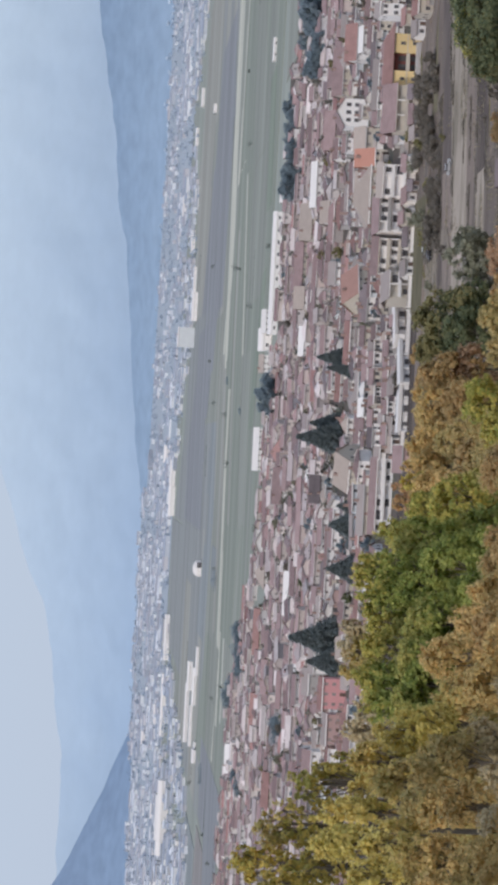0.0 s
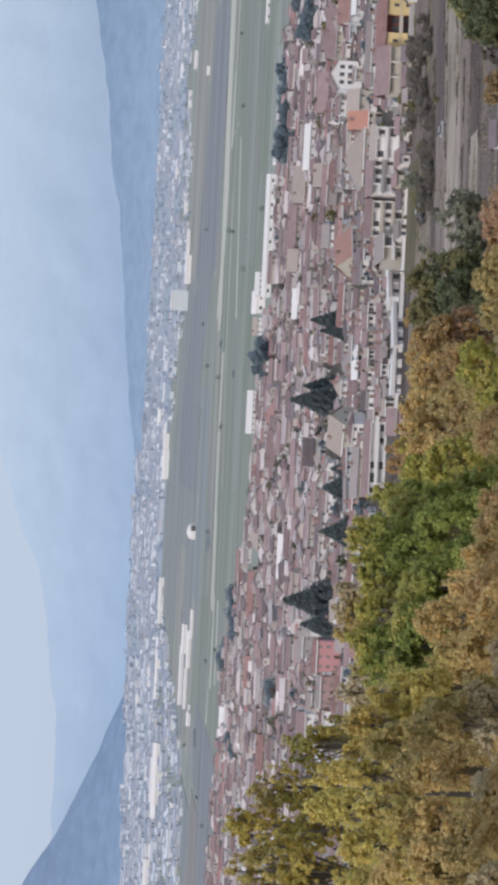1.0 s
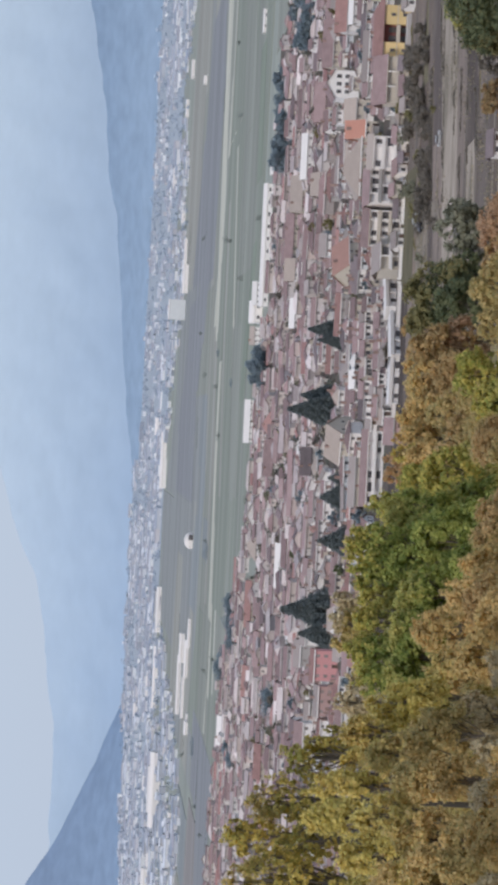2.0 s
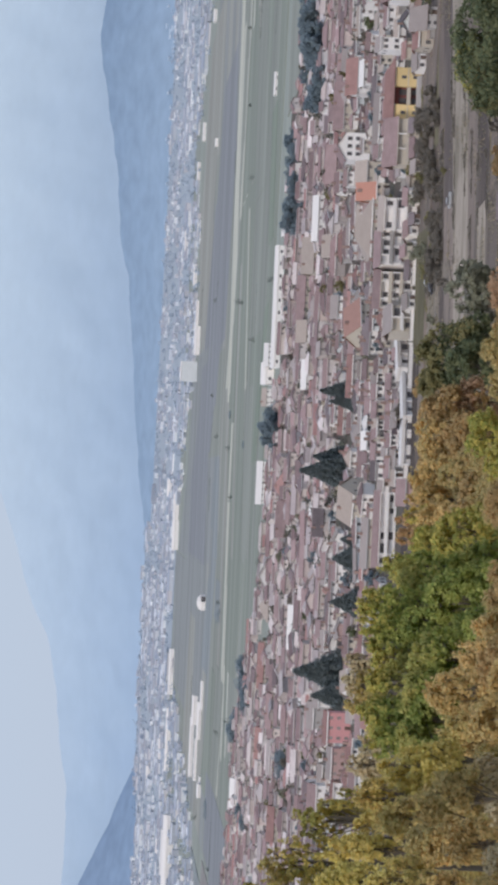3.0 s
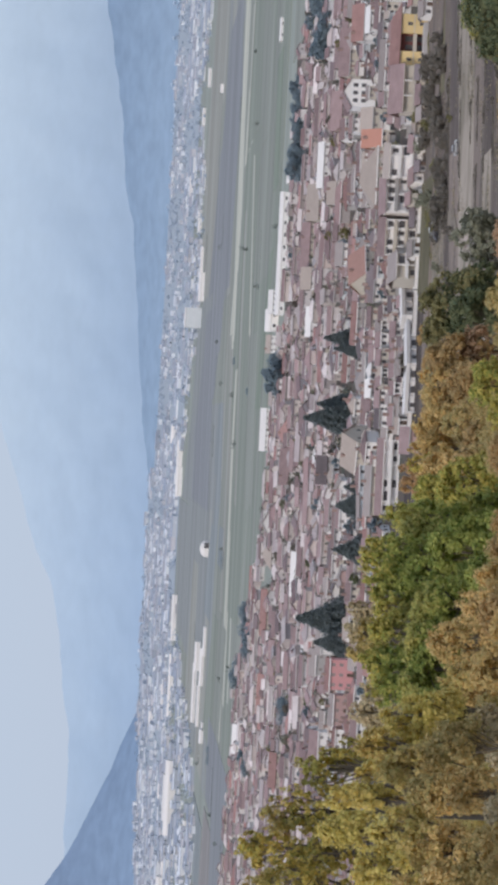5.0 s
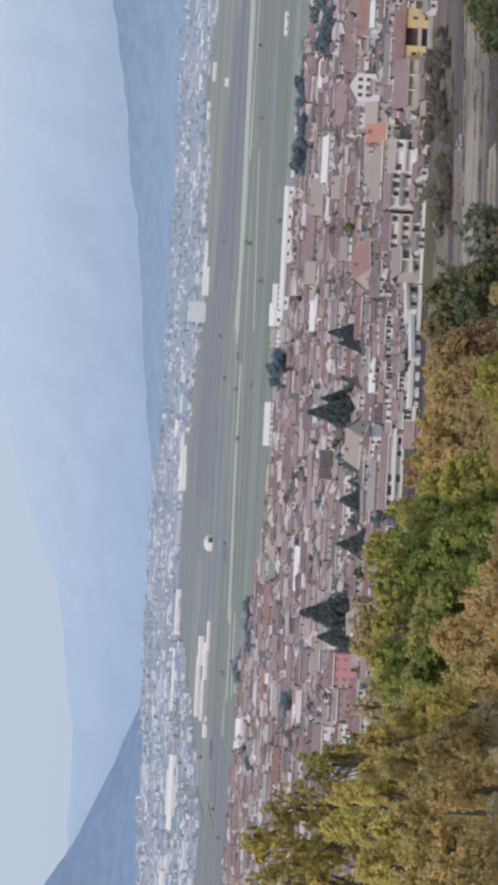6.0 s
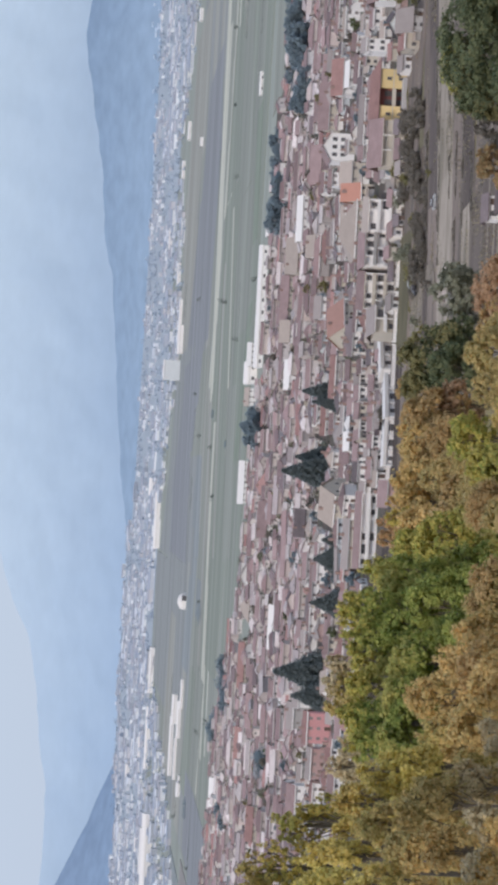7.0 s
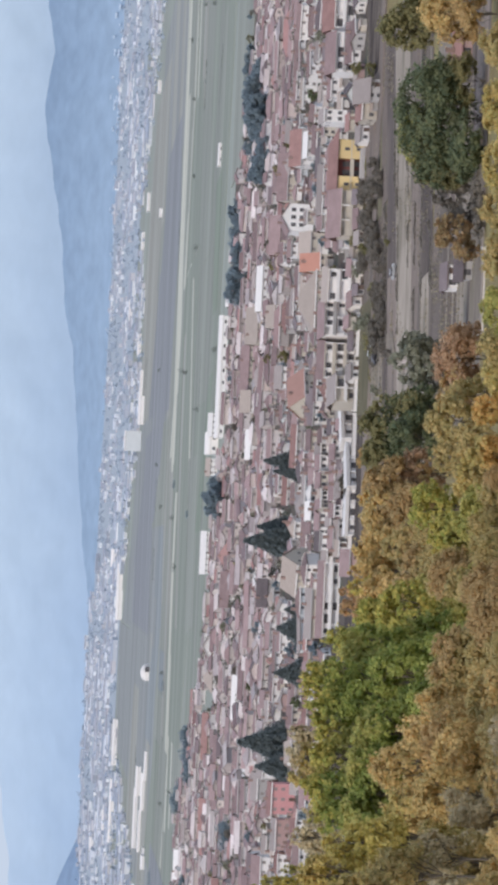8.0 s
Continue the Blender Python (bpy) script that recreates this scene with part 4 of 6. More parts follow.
hall(282.9, 3358.5, 29.9, 16, 2.9, 2.4, label="white hall among far town houses", wall="white", roof="white")
hall(429.5, 3421.0, 22.8, 16, 2.5, 2.1, label="white hall among far town houses", wall="white", roof="white")
hall(-123.3, 3758.0, 25.1, 16, 3.2, 2.6, label="white hall among far town houses", wall="white", roof="white")
hall(363.4, 3708.5, 28.8, 16, 3.2, 2.6, label="white hall among far town houses", wall="white", roof="white")
hall(459.9, 3260.5, 23.2, 16, 2.4, 2.0, label="white hall among far town houses", wall="white", roof="white")
hall(569.0, 3040.0, 14.0, 16, 2.8, 1.7, label="white hall among far town houses", wall="white", roof="white")
hall(386.0, 2815.0, 9.0, 10, 2.6, 1.4, label="white hall among far town houses", wall="white", roof="white")
house(147.7, 3180.5, 24.7, 16, 19.8, 1.5, 0, "pale", "white", False, 5, 0, kind="apartment_building", label="white five-storey slab building before the far town")
DOME = (-114.0, 2592.5, 8.6)
MANSION = (118.70, 746.5)
TAKEN.append((118.69999999999999, 746.5, 9, 6))
house(57.4, 488.5, 4.6, 4.0, 2.6, 0.9, 4, "white", "dark", False, 1, 1, kind="shed", label="small white garden shed with dark roof on the hillside", chimney=False)
house(54.7, 445.0, 5.2, 4.5, 2.2, 1.1, -3, "grey", "dark", False, 1, 1, kind="shed", label="grey hillside shed with a dark roof", chimney=False)
house(99.3, 473.0, 5.0, 5.0, 2.6, 1.2, 8, "rose", "red", False, 1, 1, kind="cottage", label="small rose plastered cottage among hillside trees")
LANE_WALL = (46.1, 407.5, 13.6)
house(52.0, 598.5, 7.0, 4.0, 2.2, 0.6, 10, "grey", "beige", False, 1, 1, kind="shed", label="grey lean-to shed by the lane", chimney=False)
house(146.6, 1415.0, 6.3, 7.0, 3.2, 1.0, 6, "white", "teal", False, 1, 0, kind="shed", label="small white shed with teal sheet roof at the town edge", chimney=False)
# ---- trees ----


def limb(p, q, r0, r1, n=6):
    """A tapered limb from p to q."""
    p, q = Vector(p), Vector(q)
    ax = (q - p).normalized()
    u = ax.orthogonal().normalized()
    v = ax.cross(u)
    vs = []
    for c, r in ((p, r0), (q, r1)):
        for k in range(n):
            a = 2 * math.pi * k / n
            vs.append(tuple(c + (u * math.cos(a) + v * math.sin(a)) * r))
    return vs, [(k, (k + 1) % n, n + (k + 1) % n, n + k) for k in range(n)]


def joined(name, pieces):
    vs, fs = [], []
    for v, f in pieces:
        o = len(vs)
        vs += v
        fs += [tuple(i + o for i in q) for q in f]
    return mesh_of(name, vs, fs)


def leaf_mesh(name, centres, size, rng, flat=0.0, facing=None):
    """Small leaves, one quad each, at the centres; facing: the way that each one tends to face."""
    n = len(centres)
    u = rng.normal(size=(n, 3))
    u[:, 2] *= 1 - flat
    u /= np.linalg.norm(u, axis=1)[:, None]
    w = rng.normal(size=(n, 3))
    if facing is not None:
        w = facing / (np.linalg.norm(facing, axis=1)[:, None] + 1e-9) + 0.45 * w
        u = np.cross(w, u)
        u /= np.linalg.norm(u, axis=1)[:, None] + 1e-9
    v = np.cross(u, w)
    v /= np.linalg.norm(v, axis=1)[:, None] + 1e-9
    s = (size * rng.uniform(0.6, 1.3, n))[:, None]
    c = centres
    vs = np.stack([c - u * s, c - v * s * 0.6, c + u * s, c + v * s * 0.6], 1).reshape(-1, 3)
    me = bpy.data.meshes.new(name)
    me.vertices.add(4 * n)
    me.vertices.foreach_set("co", vs.astype(np.float32).ravel())
    me.loops.add(4 * n)
    me.loops.foreach_set("vertex_index", np.arange(4 * n, dtype=np.int32))
    me.polygons.add(n)
    me.polygons.foreach_set("loop_start", np.arange(0, 4 * n, 4, dtype=np.int32))
    me.update(calc_edges=True)
    return me


def tree(x, y, h, r, kind="olive", leaves=5000, size=0.16, clumps=40, low=0.3, seed=1, label="", name="tree", gaps=0.0, squash=1.0):
    """A broadleaf tree: tapered trunk, limbs to every clump, a crown of many small leaves in uneven clumps."""
    rng = np.random.default_rng(seed)
    t = thing(name, pose(x, y, land(x, y) - 0.1), label or LEAF_WORDS[kind], "tree")
    zc, rz = h * (1 + low) / 2, h * (1 - low) / 2
    cs = []
    while len(cs) < clumps:
        p = rng.uniform(-1, 1, 3)
        q = np.linalg.norm(p)
        if 0.3 < q < 1:
            k = 0.86 * (1 - 0.22 * max(0, p[2])) * rng.uniform(0.8, 1.08)
            cs.append((p[0] * r * k, p[1] * r * k * squash, zc + p[2] * rz * 0.86))
    cs = np.array(cs)
    cr = r * rng.uniform(0.22, 0.38, clumps) * (46 / max(46, clumps)) ** 0.4 * (1 - 0.25 * gaps)
    own = rng.integers(0, clumps, leaves)
    d = rng.normal(size=(leaves, 3))
    d /= np.linalg.norm(d, axis=1)[:, None]
    d *= (rng.uniform(0.2, 1.0, leaves) ** (0.5 - 0.15 * gaps))[:, None] * rng.uniform(0.85, 1.15, leaves)[:, None]
    d[:, 2] *= 0.8
    pts = cs[own] + d * cr[own][:, None]
    part("trunk", joined("trunk", [limb((0, 0, 0), (0, 0, zc + rz * 0.4), 0.020 * h, 0.006 * h, 8)]), M_BARK, t)
    arms, ends = [], []
    for k in range(min(9, clumps)):
        z0 = h * low * 0.7 + (zc - h * low * 0.7) * k / 9
        p, q = np.array((0, 0, z0)), cs[k]
        mid = p + (q - p) * 0.5 + np.array((0, 0, -0.06 * h)) + rng.normal(scale=0.02 * h, size=3)
        arms += [limb(tuple(p), tuple(mid), 0.008 * h, 0.0045 * h, 5), limb(tuple(mid), tuple(q), 0.0045 * h, 0.0012 * h, 5)]
        ends += [mid, p + (q - p) * 0.8]
    ends = np.array(ends)
    for k in range(9, clumps):
        p = ends[np.argmin(np.linalg.norm(ends - cs[k], axis=1))]
        arms.append(limb(tuple(p), tuple(cs[k]), 0.0022 * h, 0.0008 * h, 4))
    part("branching", joined("branching", arms), M_BARK, t)
    part("crown", leaf_mesh("crown", pts, size, rng, facing=d + pts * (0.5 / r, 0.5 / r, 0) + (0, 0, 0.5)), LEAF[kind], t)
    return t


LEAF_WORDS = {"sage": "dull grey-green broadleaf tree", "amber": "small amber-brown autumn tree", "bronze": "dark bronze-green broadleaf tree", "rosy": "rosy-brown autumn broadleaf tree", "green": "green broadleaf tree turning in autumn", "yellowgreen": "yellow-green autumn broadleaf tree", "olive": "olive-brown autumn broadleaf tree",
              "gold": "golden autumn broadleaf tree", "sun": "orange-yellow autumn broadleaf tree", "russet": "russet-brown autumn broadleaf tree", "orange": "small orange autumn broadleaf tree",
              "dark": "dark green rounded broadleaf tree", "fir": "dark fir tree", "grove": "hazy blue-grey tree among far houses", "grey": "half-bare tree with grey-brown leaves", "moss": "dull moss-green autumn broadleaf tree", "umber": "olive-brown autumn broadleaf tree", "rust": "dull rust-brown autumn broadleaf tree", "thicket": "bare dark brown tree", "dusk": "half-bare oak with dull olive leaves"}


def fir(x, y, h, r, seed=1, leaves=9500, name="fir_tree", label="dark pointed fir tree standing among town houses"):
    """A fir: straight trunk, whorls of drooping boughs, dense needles."""
    rng = np.random.default_rng(seed)
    t = thing(name, pose(x, y, land(x, y) - 0.1), label, "tree")
    part("trunk", joined("trunk", [limb((0, 0, 0), (0, 0, h * 0.97), 0.018 * h, 0.002 * h, 7)]), M_BARK, t)
    pts, boughs = [], []
    levels = 24
    for k in range(levels):
        s = k / levels
        z = h * (0.04 + 0.93 * s)
        reach = r * (1 - s) ** 1.1 * rng.uniform(0.93, 1.05) + 0.1
        for a in np.linspace(0, 2 * math.pi, 9, endpoint=False) + rng.uniform(0, 1):
            e = reach * rng.uniform(0.88, 1.06)
            tip = (math.cos(a) * e, math.sin(a) * e, z - 0.25 * e)
            boughs.append(limb((0, 0, z), tip, 0.05, 0.01, 4))
            m = int(leaves / levels / 9 * (0.4 + 1.4 * (1 - s)))
            f = rng.uniform(0.1, 1.0, m) ** 0.7
            q = np.outer(f, np.array(tip) - np.array((0, 0, z))) + (0, 0, z)
            q += rng.normal(scale=0.07 * r * (1 - 0.6 * s), size=(m, 3)) * (1, 1, 0.8)
            pts.append(q)
    part("branching", joined("branching", boughs), M_BARK, t)
    part("crown", leaf_mesh("crown", np.concatenate(pts), 0.032 * h, rng), LEAF["fir"], t)
    return t


fir(9.3, 969.0, 18.4, 8.0, 49)
TAKEN.append((9.3, 955.0, 8.0, 15))
fir(15.0, 978.0, 12.7, 5.8, 50)
TAKEN.append((15.0, 964.0, 5.7, 15))
fir(-21.6, 885.0, 10.2, 8.2, 51)
TAKEN.append((-21.6, 871.0, 8.3, 15))
fir(-15.0, 888.5, 7.4, 4.7, 52)
TAKEN.append((-15.0, 874.5, 4.7, 15))
fir(-36.6, 877.0, 10.9, 6.6, 53)
TAKEN.append((-36.6, 863.0, 6.5, 15))
fir(-65.7, 947.0, 18.8, 9.8, 54)
TAKEN.append((-65.7, 933.0, 9.8, 15))
fir(-73.7, 937.0, 12.2, 6.7, 55)
TAKEN.append((-73.7, 923.0, 6.7, 15))
fir(39.2, 948.0, 13.2, 5.6, 56)
TAKEN.append((39.2, 934.0, 5.6, 15))
fir(35.1, 940.5, 9.8, 3.8, 57)
TAKEN.append((35.1, 926.5, 3.8, 15))
tree(44.9, 1441.0, 11.4, 7.3, "grove", 2000, 0.57, 26, 0.12, 58, label="hazy blue-grey tree by the town edge")
tree(37.7, 1431.5, 15.0, 7.2, "grove", 2000, 0.75, 26, 0.12, 59, label="hazy blue-grey tree by the town edge")
tree(30.9, 1438.0, 12.2, 7.3, "grove", 2000, 0.61, 26, 0.12, 60, label="hazy blue-grey tree by the town edge")
tree(238.1, 1243.0, 11.1, 6.4, "grove", 2000, 0.55, 26, 0.12, 61, label="hazy blue-grey tree by the town edge")
tree(231.8, 1242.5, 11.8, 6.4, "grove", 2000, 0.59, 26, 0.12, 62, label="hazy blue-grey tree by the town edge")
tree(227.4, 1252.0, 11.0, 6.4, "grove", 2000, 0.55, 26, 0.12, 63, label="hazy blue-grey tree by the town edge")
tree(217.3, 1229.5, 11.6, 6.3, "grove", 2000, 0.58, 26, 0.12, 64, label="hazy blue-grey tree by the town edge")
tree(212.0, 1234.0, 9.2, 6.3, "grove", 2000, 0.46, 26, 0.12, 65, label="hazy blue-grey tree by the town edge")
tree(188.9, 1147.0, 9.9, 6.2, "grove", 2000, 0.50, 26, 0.12, 66, label="hazy blue-grey tree by the town edge")
tree(184.1, 1154.5, 11.7, 6.3, "grove", 2000, 0.58, 26, 0.12, 67, label="hazy blue-grey tree by the town edge")
tree(178.2, 1155.5, 12.4, 6.3, "grove", 2000, 0.62, 26, 0.12, 68, label="hazy blue-grey tree by the town edge")
tree(194.1, 1388.5, 9.5, 6.5, "grove", 2000, 0.48, 26, 0.12, 69, label="hazy blue-grey tree by the town edge")
tree(186.5, 1378.0, 7.1, 6.4, "grove", 2000, 0.35, 26, 0.12, 70, label="hazy blue-grey tree by the town edge")
tree(181.9, 1390.0, 7.6, 6.5, "grove", 2000, 0.38, 26, 0.12, 71, label="hazy blue-grey tree by the town edge")
tree(174.6, 1381.0, 7.9, 6.4, "grove", 2000, 0.40, 26, 0.12, 72, label="hazy blue-grey tree by the town edge")
tree(161.6, 1327.5, 11.0, 7.0, "grove", 2000, 0.55, 26, 0.12, 73, label="hazy blue-grey tree by the town edge")
tree(154.4, 1323.0, 10.2, 6.9, "grove", 2000, 0.51, 26, 0.12, 74, label="hazy blue-grey tree by the town edge")
tree(150.2, 1345.0, 11.2, 7.1, "grove", 2000, 0.56, 26, 0.12, 75, label="hazy blue-grey tree by the town edge")
tree(141.9, 1330.5, 12.0, 7.0, "grove", 2000, 0.60, 26, 0.12, 76, label="hazy blue-grey tree by the town edge")
tree(214.6, 1173.0, 13.2, 5.5, "grove", 2000, 0.66, 26, 0.12, 77, label="hazy blue-grey tree by the town edge")
tree(208.8, 1170.0, 14.2, 5.5, "grove", 2000, 0.71, 26, 0.12, 78, label="hazy blue-grey tree by the town edge")
tree(-115.7, 1693.5, 9.8, 8.9, "grove", 2000, 0.49, 26, 0.12, 79, label="hazy blue-grey tree by the town edge")
tree(-123.9, 1690.5, 9.9, 8.9, "grove", 2000, 0.50, 26, 0.12, 80, label="hazy blue-grey tree by the town edge")
tree(-129.2, 1651.5, 8.6, 8.7, "grove", 2000, 0.43, 26, 0.12, 81, label="hazy blue-grey tree by the town edge")
tree(-136.7, 1643.0, 8.9, 8.6, "grove", 2000, 0.44, 26, 0.12, 82, label="hazy blue-grey tree by the town edge")
tree(-156.7, 1768.5, 8.0, 10.3, "grove", 2000, 0.40, 26, 0.12, 83, label="hazy blue-grey tree by the town edge")
tree(-168.2, 1785.5, 10.0, 10.4, "grove", 2000, 0.50, 26, 0.12, 84, label="hazy blue-grey tree by the town edge")
tree(-132.6, 1252.5, 7.8, 8.2, "grove", 2000, 0.39, 26, 0.12, 85, label="hazy blue-grey tree by the town edge")
tree(183.8, 1047.5, 4.2, 4.9, "grove", 2000, 0.21, 26, 0.12, 86, label="hazy blue-grey tree by the town edge")
tree(77.4, 1012.0, 4.9, 5.9, "grove", 2000, 0.25, 26, 0.12, 87, label="hazy blue-grey tree by the town edge")
tree(-206.6, 1649.0, 9.0, 6.7, "grove", 2000, 0.45, 26, 0.12, 88, label="hazy blue-grey tree by the town edge")
tree(-208.6, 1615.0, 7.1, 6.6, "grove", 2000, 0.36, 26, 0.12, 89, label="hazy blue-grey tree by the town edge")
tree(-107.1, 2230.5, 3.8, 13.0, "grove", 2000, 0.19, 26, 0.12, 90, label="hazy blue-grey tree by the town edge")
tree(35.1, 1917.0, 2.3, 4.9, "grove", 2000, 0.11, 26, 0.12, 91, label="hazy blue-grey tree by the town edge")
tree(66.1, 2192.0, 2.6, 6.1, "grove", 2000, 0.13, 26, 0.12, 92, label="hazy blue-grey tree by the town edge")
tree(-288.4, 2336.0, 2.9, 8.2, "grove", 2000, 0.15, 26, 0.12, 93, label="hazy blue-grey tree by the town edge")
tree(-295.4, 2330.5, 3.0, 8.2, "grove", 2000, 0.15, 26, 0.12, 94, label="hazy blue-grey tree by the town edge")
tree(92.0, 691.5, 3.7, 2.4, "thicket", 1500, 0.26, 26, 0.1, 132, label="bare brown shrub in the thicket by the lane")
tree(87.1, 686.0, 4.5, 2.9, "thicket", 1500, 0.26, 26, 0.1, 133, label="bare brown shrub in the thicket by the lane")
tree(81.5, 676.0, 3.2, 2.3, "thicket", 1500, 0.26, 26, 0.1, 134, label="bare brown shrub in the thicket by the lane")
tree(74.9, 683.5, 3.7, 2.8, "thicket", 1500, 0.26, 26, 0.1, 135, label="bare brown shrub in the thicket by the lane")
tree(73.2, 679.5, 3.0, 2.3, "thicket", 1500, 0.26, 26, 0.1, 136, label="bare brown shrub in the thicket by the lane")
tree(65.2, 673.5, 4.6, 3.1, "thicket", 1500, 0.26, 26, 0.1, 137, label="bare brown shrub in the thicket by the lane")
tree(62.6, 672.0, 4.4, 2.9, "thicket", 1500, 0.26, 26, 0.1, 138, label="bare brown shrub in the thicket by the lane")
tree(33.1, 709.5, 1.8, 1.6, "rust", 1500, 0.26, 26, 0.1, 139, label="low rust-brown shrub before the garages")
tree(30.3, 712.0, 1.9, 1.8, "rust", 1500, 0.26, 26, 0.1, 140, label="low rust-brown shrub before the garages")
tree(25.4, 696.5, 1.2, 2.0, "rust", 1500, 0.26, 26, 0.1, 141, label="low rust-brown shrub before the garages")
tree(22.7, 700.0, 1.4, 2.3, "rust", 1500, 0.26, 26, 0.1, 142, label="low rust-brown shrub before the garages")
tree(19.3, 702.5, 1.3, 1.6, "rust", 1500, 0.26, 26, 0.1, 143, label="low rust-brown shrub before the garages")
tree(13.4, 692.0, 1.8, 2.2, "rust", 1500, 0.26, 26, 0.1, 144, label="low rust-brown shrub before the garages")
tree(10.3, 691.5, 1.8, 1.6, "rust", 1500, 0.26, 26, 0.1, 145, label="low rust-brown shrub before the garages")
tree(7.3, 689.5, 1.5, 2.0, "rust", 1500, 0.26, 26, 0.1, 146, label="low rust-brown shrub before the garages")
tree(4.4, 693.5, 1.5, 1.5, "rust", 1500, 0.26, 26, 0.1, 147, label="low rust-brown shrub before the garages")

tree(267.6, 1320.0, 8.4, 5.2, "grove", 1800, 0.48, 26, 0.1, 900, label="hazy blue-grey tree by the town edge")
tree(261.9, 1329.0, 8.4, 5.5, "grove", 1800, 0.48, 26, 0.1, 901, label="hazy blue-grey tree by the town edge")
tree(245.4, 1289.0, 8.2, 5.8, "grove", 1800, 0.48, 26, 0.1, 902, label="hazy blue-grey tree by the town edge")
tree(244.1, 1322.0, 8.4, 5.2, "grove", 1800, 0.48, 26, 0.1, 903, label="hazy blue-grey tree by the town edge")
tree(228.9, 1286.5, 8.1, 5.5, "grove", 1800, 0.48, 26, 0.1, 904, label="hazy blue-grey tree by the town edge")
tree(215.3, 1252.0, 7.9, 5.8, "grove", 1800, 0.48, 26, 0.1, 905, label="hazy blue-grey tree by the town edge")
tree(212.0, 1284.0, 8.1, 5.2, "grove", 1800, 0.48, 26, 0.1, 906, label="hazy blue-grey tree by the town edge")
tree(195.6, 1231.0, 7.8, 5.5, "grove", 1800, 0.48, 26, 0.1, 907, label="hazy blue-grey tree by the town edge")
tree(243.4, 1233.5, 7.8, 5.8, "grove", 1800, 0.48, 26, 0.1, 908, label="hazy blue-grey tree by the town edge")
tree(222.0, 1208.0, 7.6, 5.2, "grove", 1800, 0.48, 26, 0.1, 909, label="hazy blue-grey tree by the town edge")
tree(205.2, 1205.5, 7.6, 5.5, "grove", 1800, 0.48, 26, 0.1, 910, label="hazy blue-grey tree by the town edge")
tree(183.3, 1169.0, 7.4, 5.8, "grove", 1800, 0.48, 26, 0.1, 911, label="hazy blue-grey tree by the town edge")
rng_lane = random.Random(23)
for k in range(38):  # bare thickets below the yellow villa and before the flats
    if k < 20:
        x = rng_lane.uniform(86, 113)
        y = rng_lane.uniform(676 + 0.2 * (x - 88), 728)
        high, wide = rng_lane.uniform(2.6, 4.6), rng_lane.uniform(2.2, 3.4)
    else:
        x, y = rng_lane.uniform(55, 79), rng_lane.uniform(664, 700)
        high, wide = rng_lane.uniform(1.8, 3.4), rng_lane.uniform(2.0, 3.6)
    kind = "thicket" if k < 20 or k % 3 else "bronze"
    tree(x, y, high, wide, kind, 1300, 0.25, 24, 0.08, 600 + k, label="bare dark brown thicket along the lane" if kind == "thicket" else "dull green shrub in the thicket by the lane")


def hedge(x0, x1, y0, y1, h, kind):
    """A low hedge along the edge of a plot: stems and small leaves."""
    rg = np.random.default_rng(int(x0 * 7 + y0))
    t = thing("hedge", pose((x0 + x1) / 2, (y0 + y1) / 2, land(0, (y0 + y1) / 2)), "low dull hedge along the edge of a plot", "hedge", "hedges of the plots")
    length = x1 - x0
    n = int(length * 45)
    u = rg.uniform(-0.5, 0.5, n)
    top = 1.5 * h * np.array([0.45 + 1.3 * noise.noise(Vector((q * length * 0.16, y0, 1.0))) for q in u])
    drop = np.array([land(0, (y0 + y1) / 2 + q * (y1 - y0)) for q in u]) - land(0, (y0 + y1) / 2)
    pts = np.stack([u * length, u * (y1 - y0) + rg.normal(size=n) * 0.5, drop + rg.uniform(0.05, 1.0, n) * np.maximum(top, 0.06)], 1)
    stems = [limb((p[0], p[1], p[2] - 0.5), tuple(p), 0.03, 0.015, 4) for p in pts[::60]]
    part("stems", joined("stems", stems), M_BARK, t)
    part("leaves", leaf_mesh("leaves", pts, 0.26, rg), LEAF[kind], t)
    return t


hedge(56, 103, 662, 679, 1.7, "thicket")
hedge(70, 98, 690, 715, 1.3, "thicket")
hedge(52, 74, 699, 710, 0.8, "bronze")
hedge(60, 115, 640, 656, 0.7, "thicket")
hedge(75, 112, 622, 634, 0.6, "thicket")
hedge(58, 90, 602, 610, 0.8, "thicket")
hedge(64, 100, 585, 597, 0.6, "thicket")
hedge(60, 80, 560, 570, 0.8, "thicket")
hedge(84, 116, 700, 724, 1.3, "thicket")
hedge(100, 128, 727, 738, 1.0, "bronze")
hedge(95, 130, 655, 668, 0.9, "thicket")
hedge(66, 84, 535, 540, 0.7, "thicket")

# ---- wood on the hillside ----


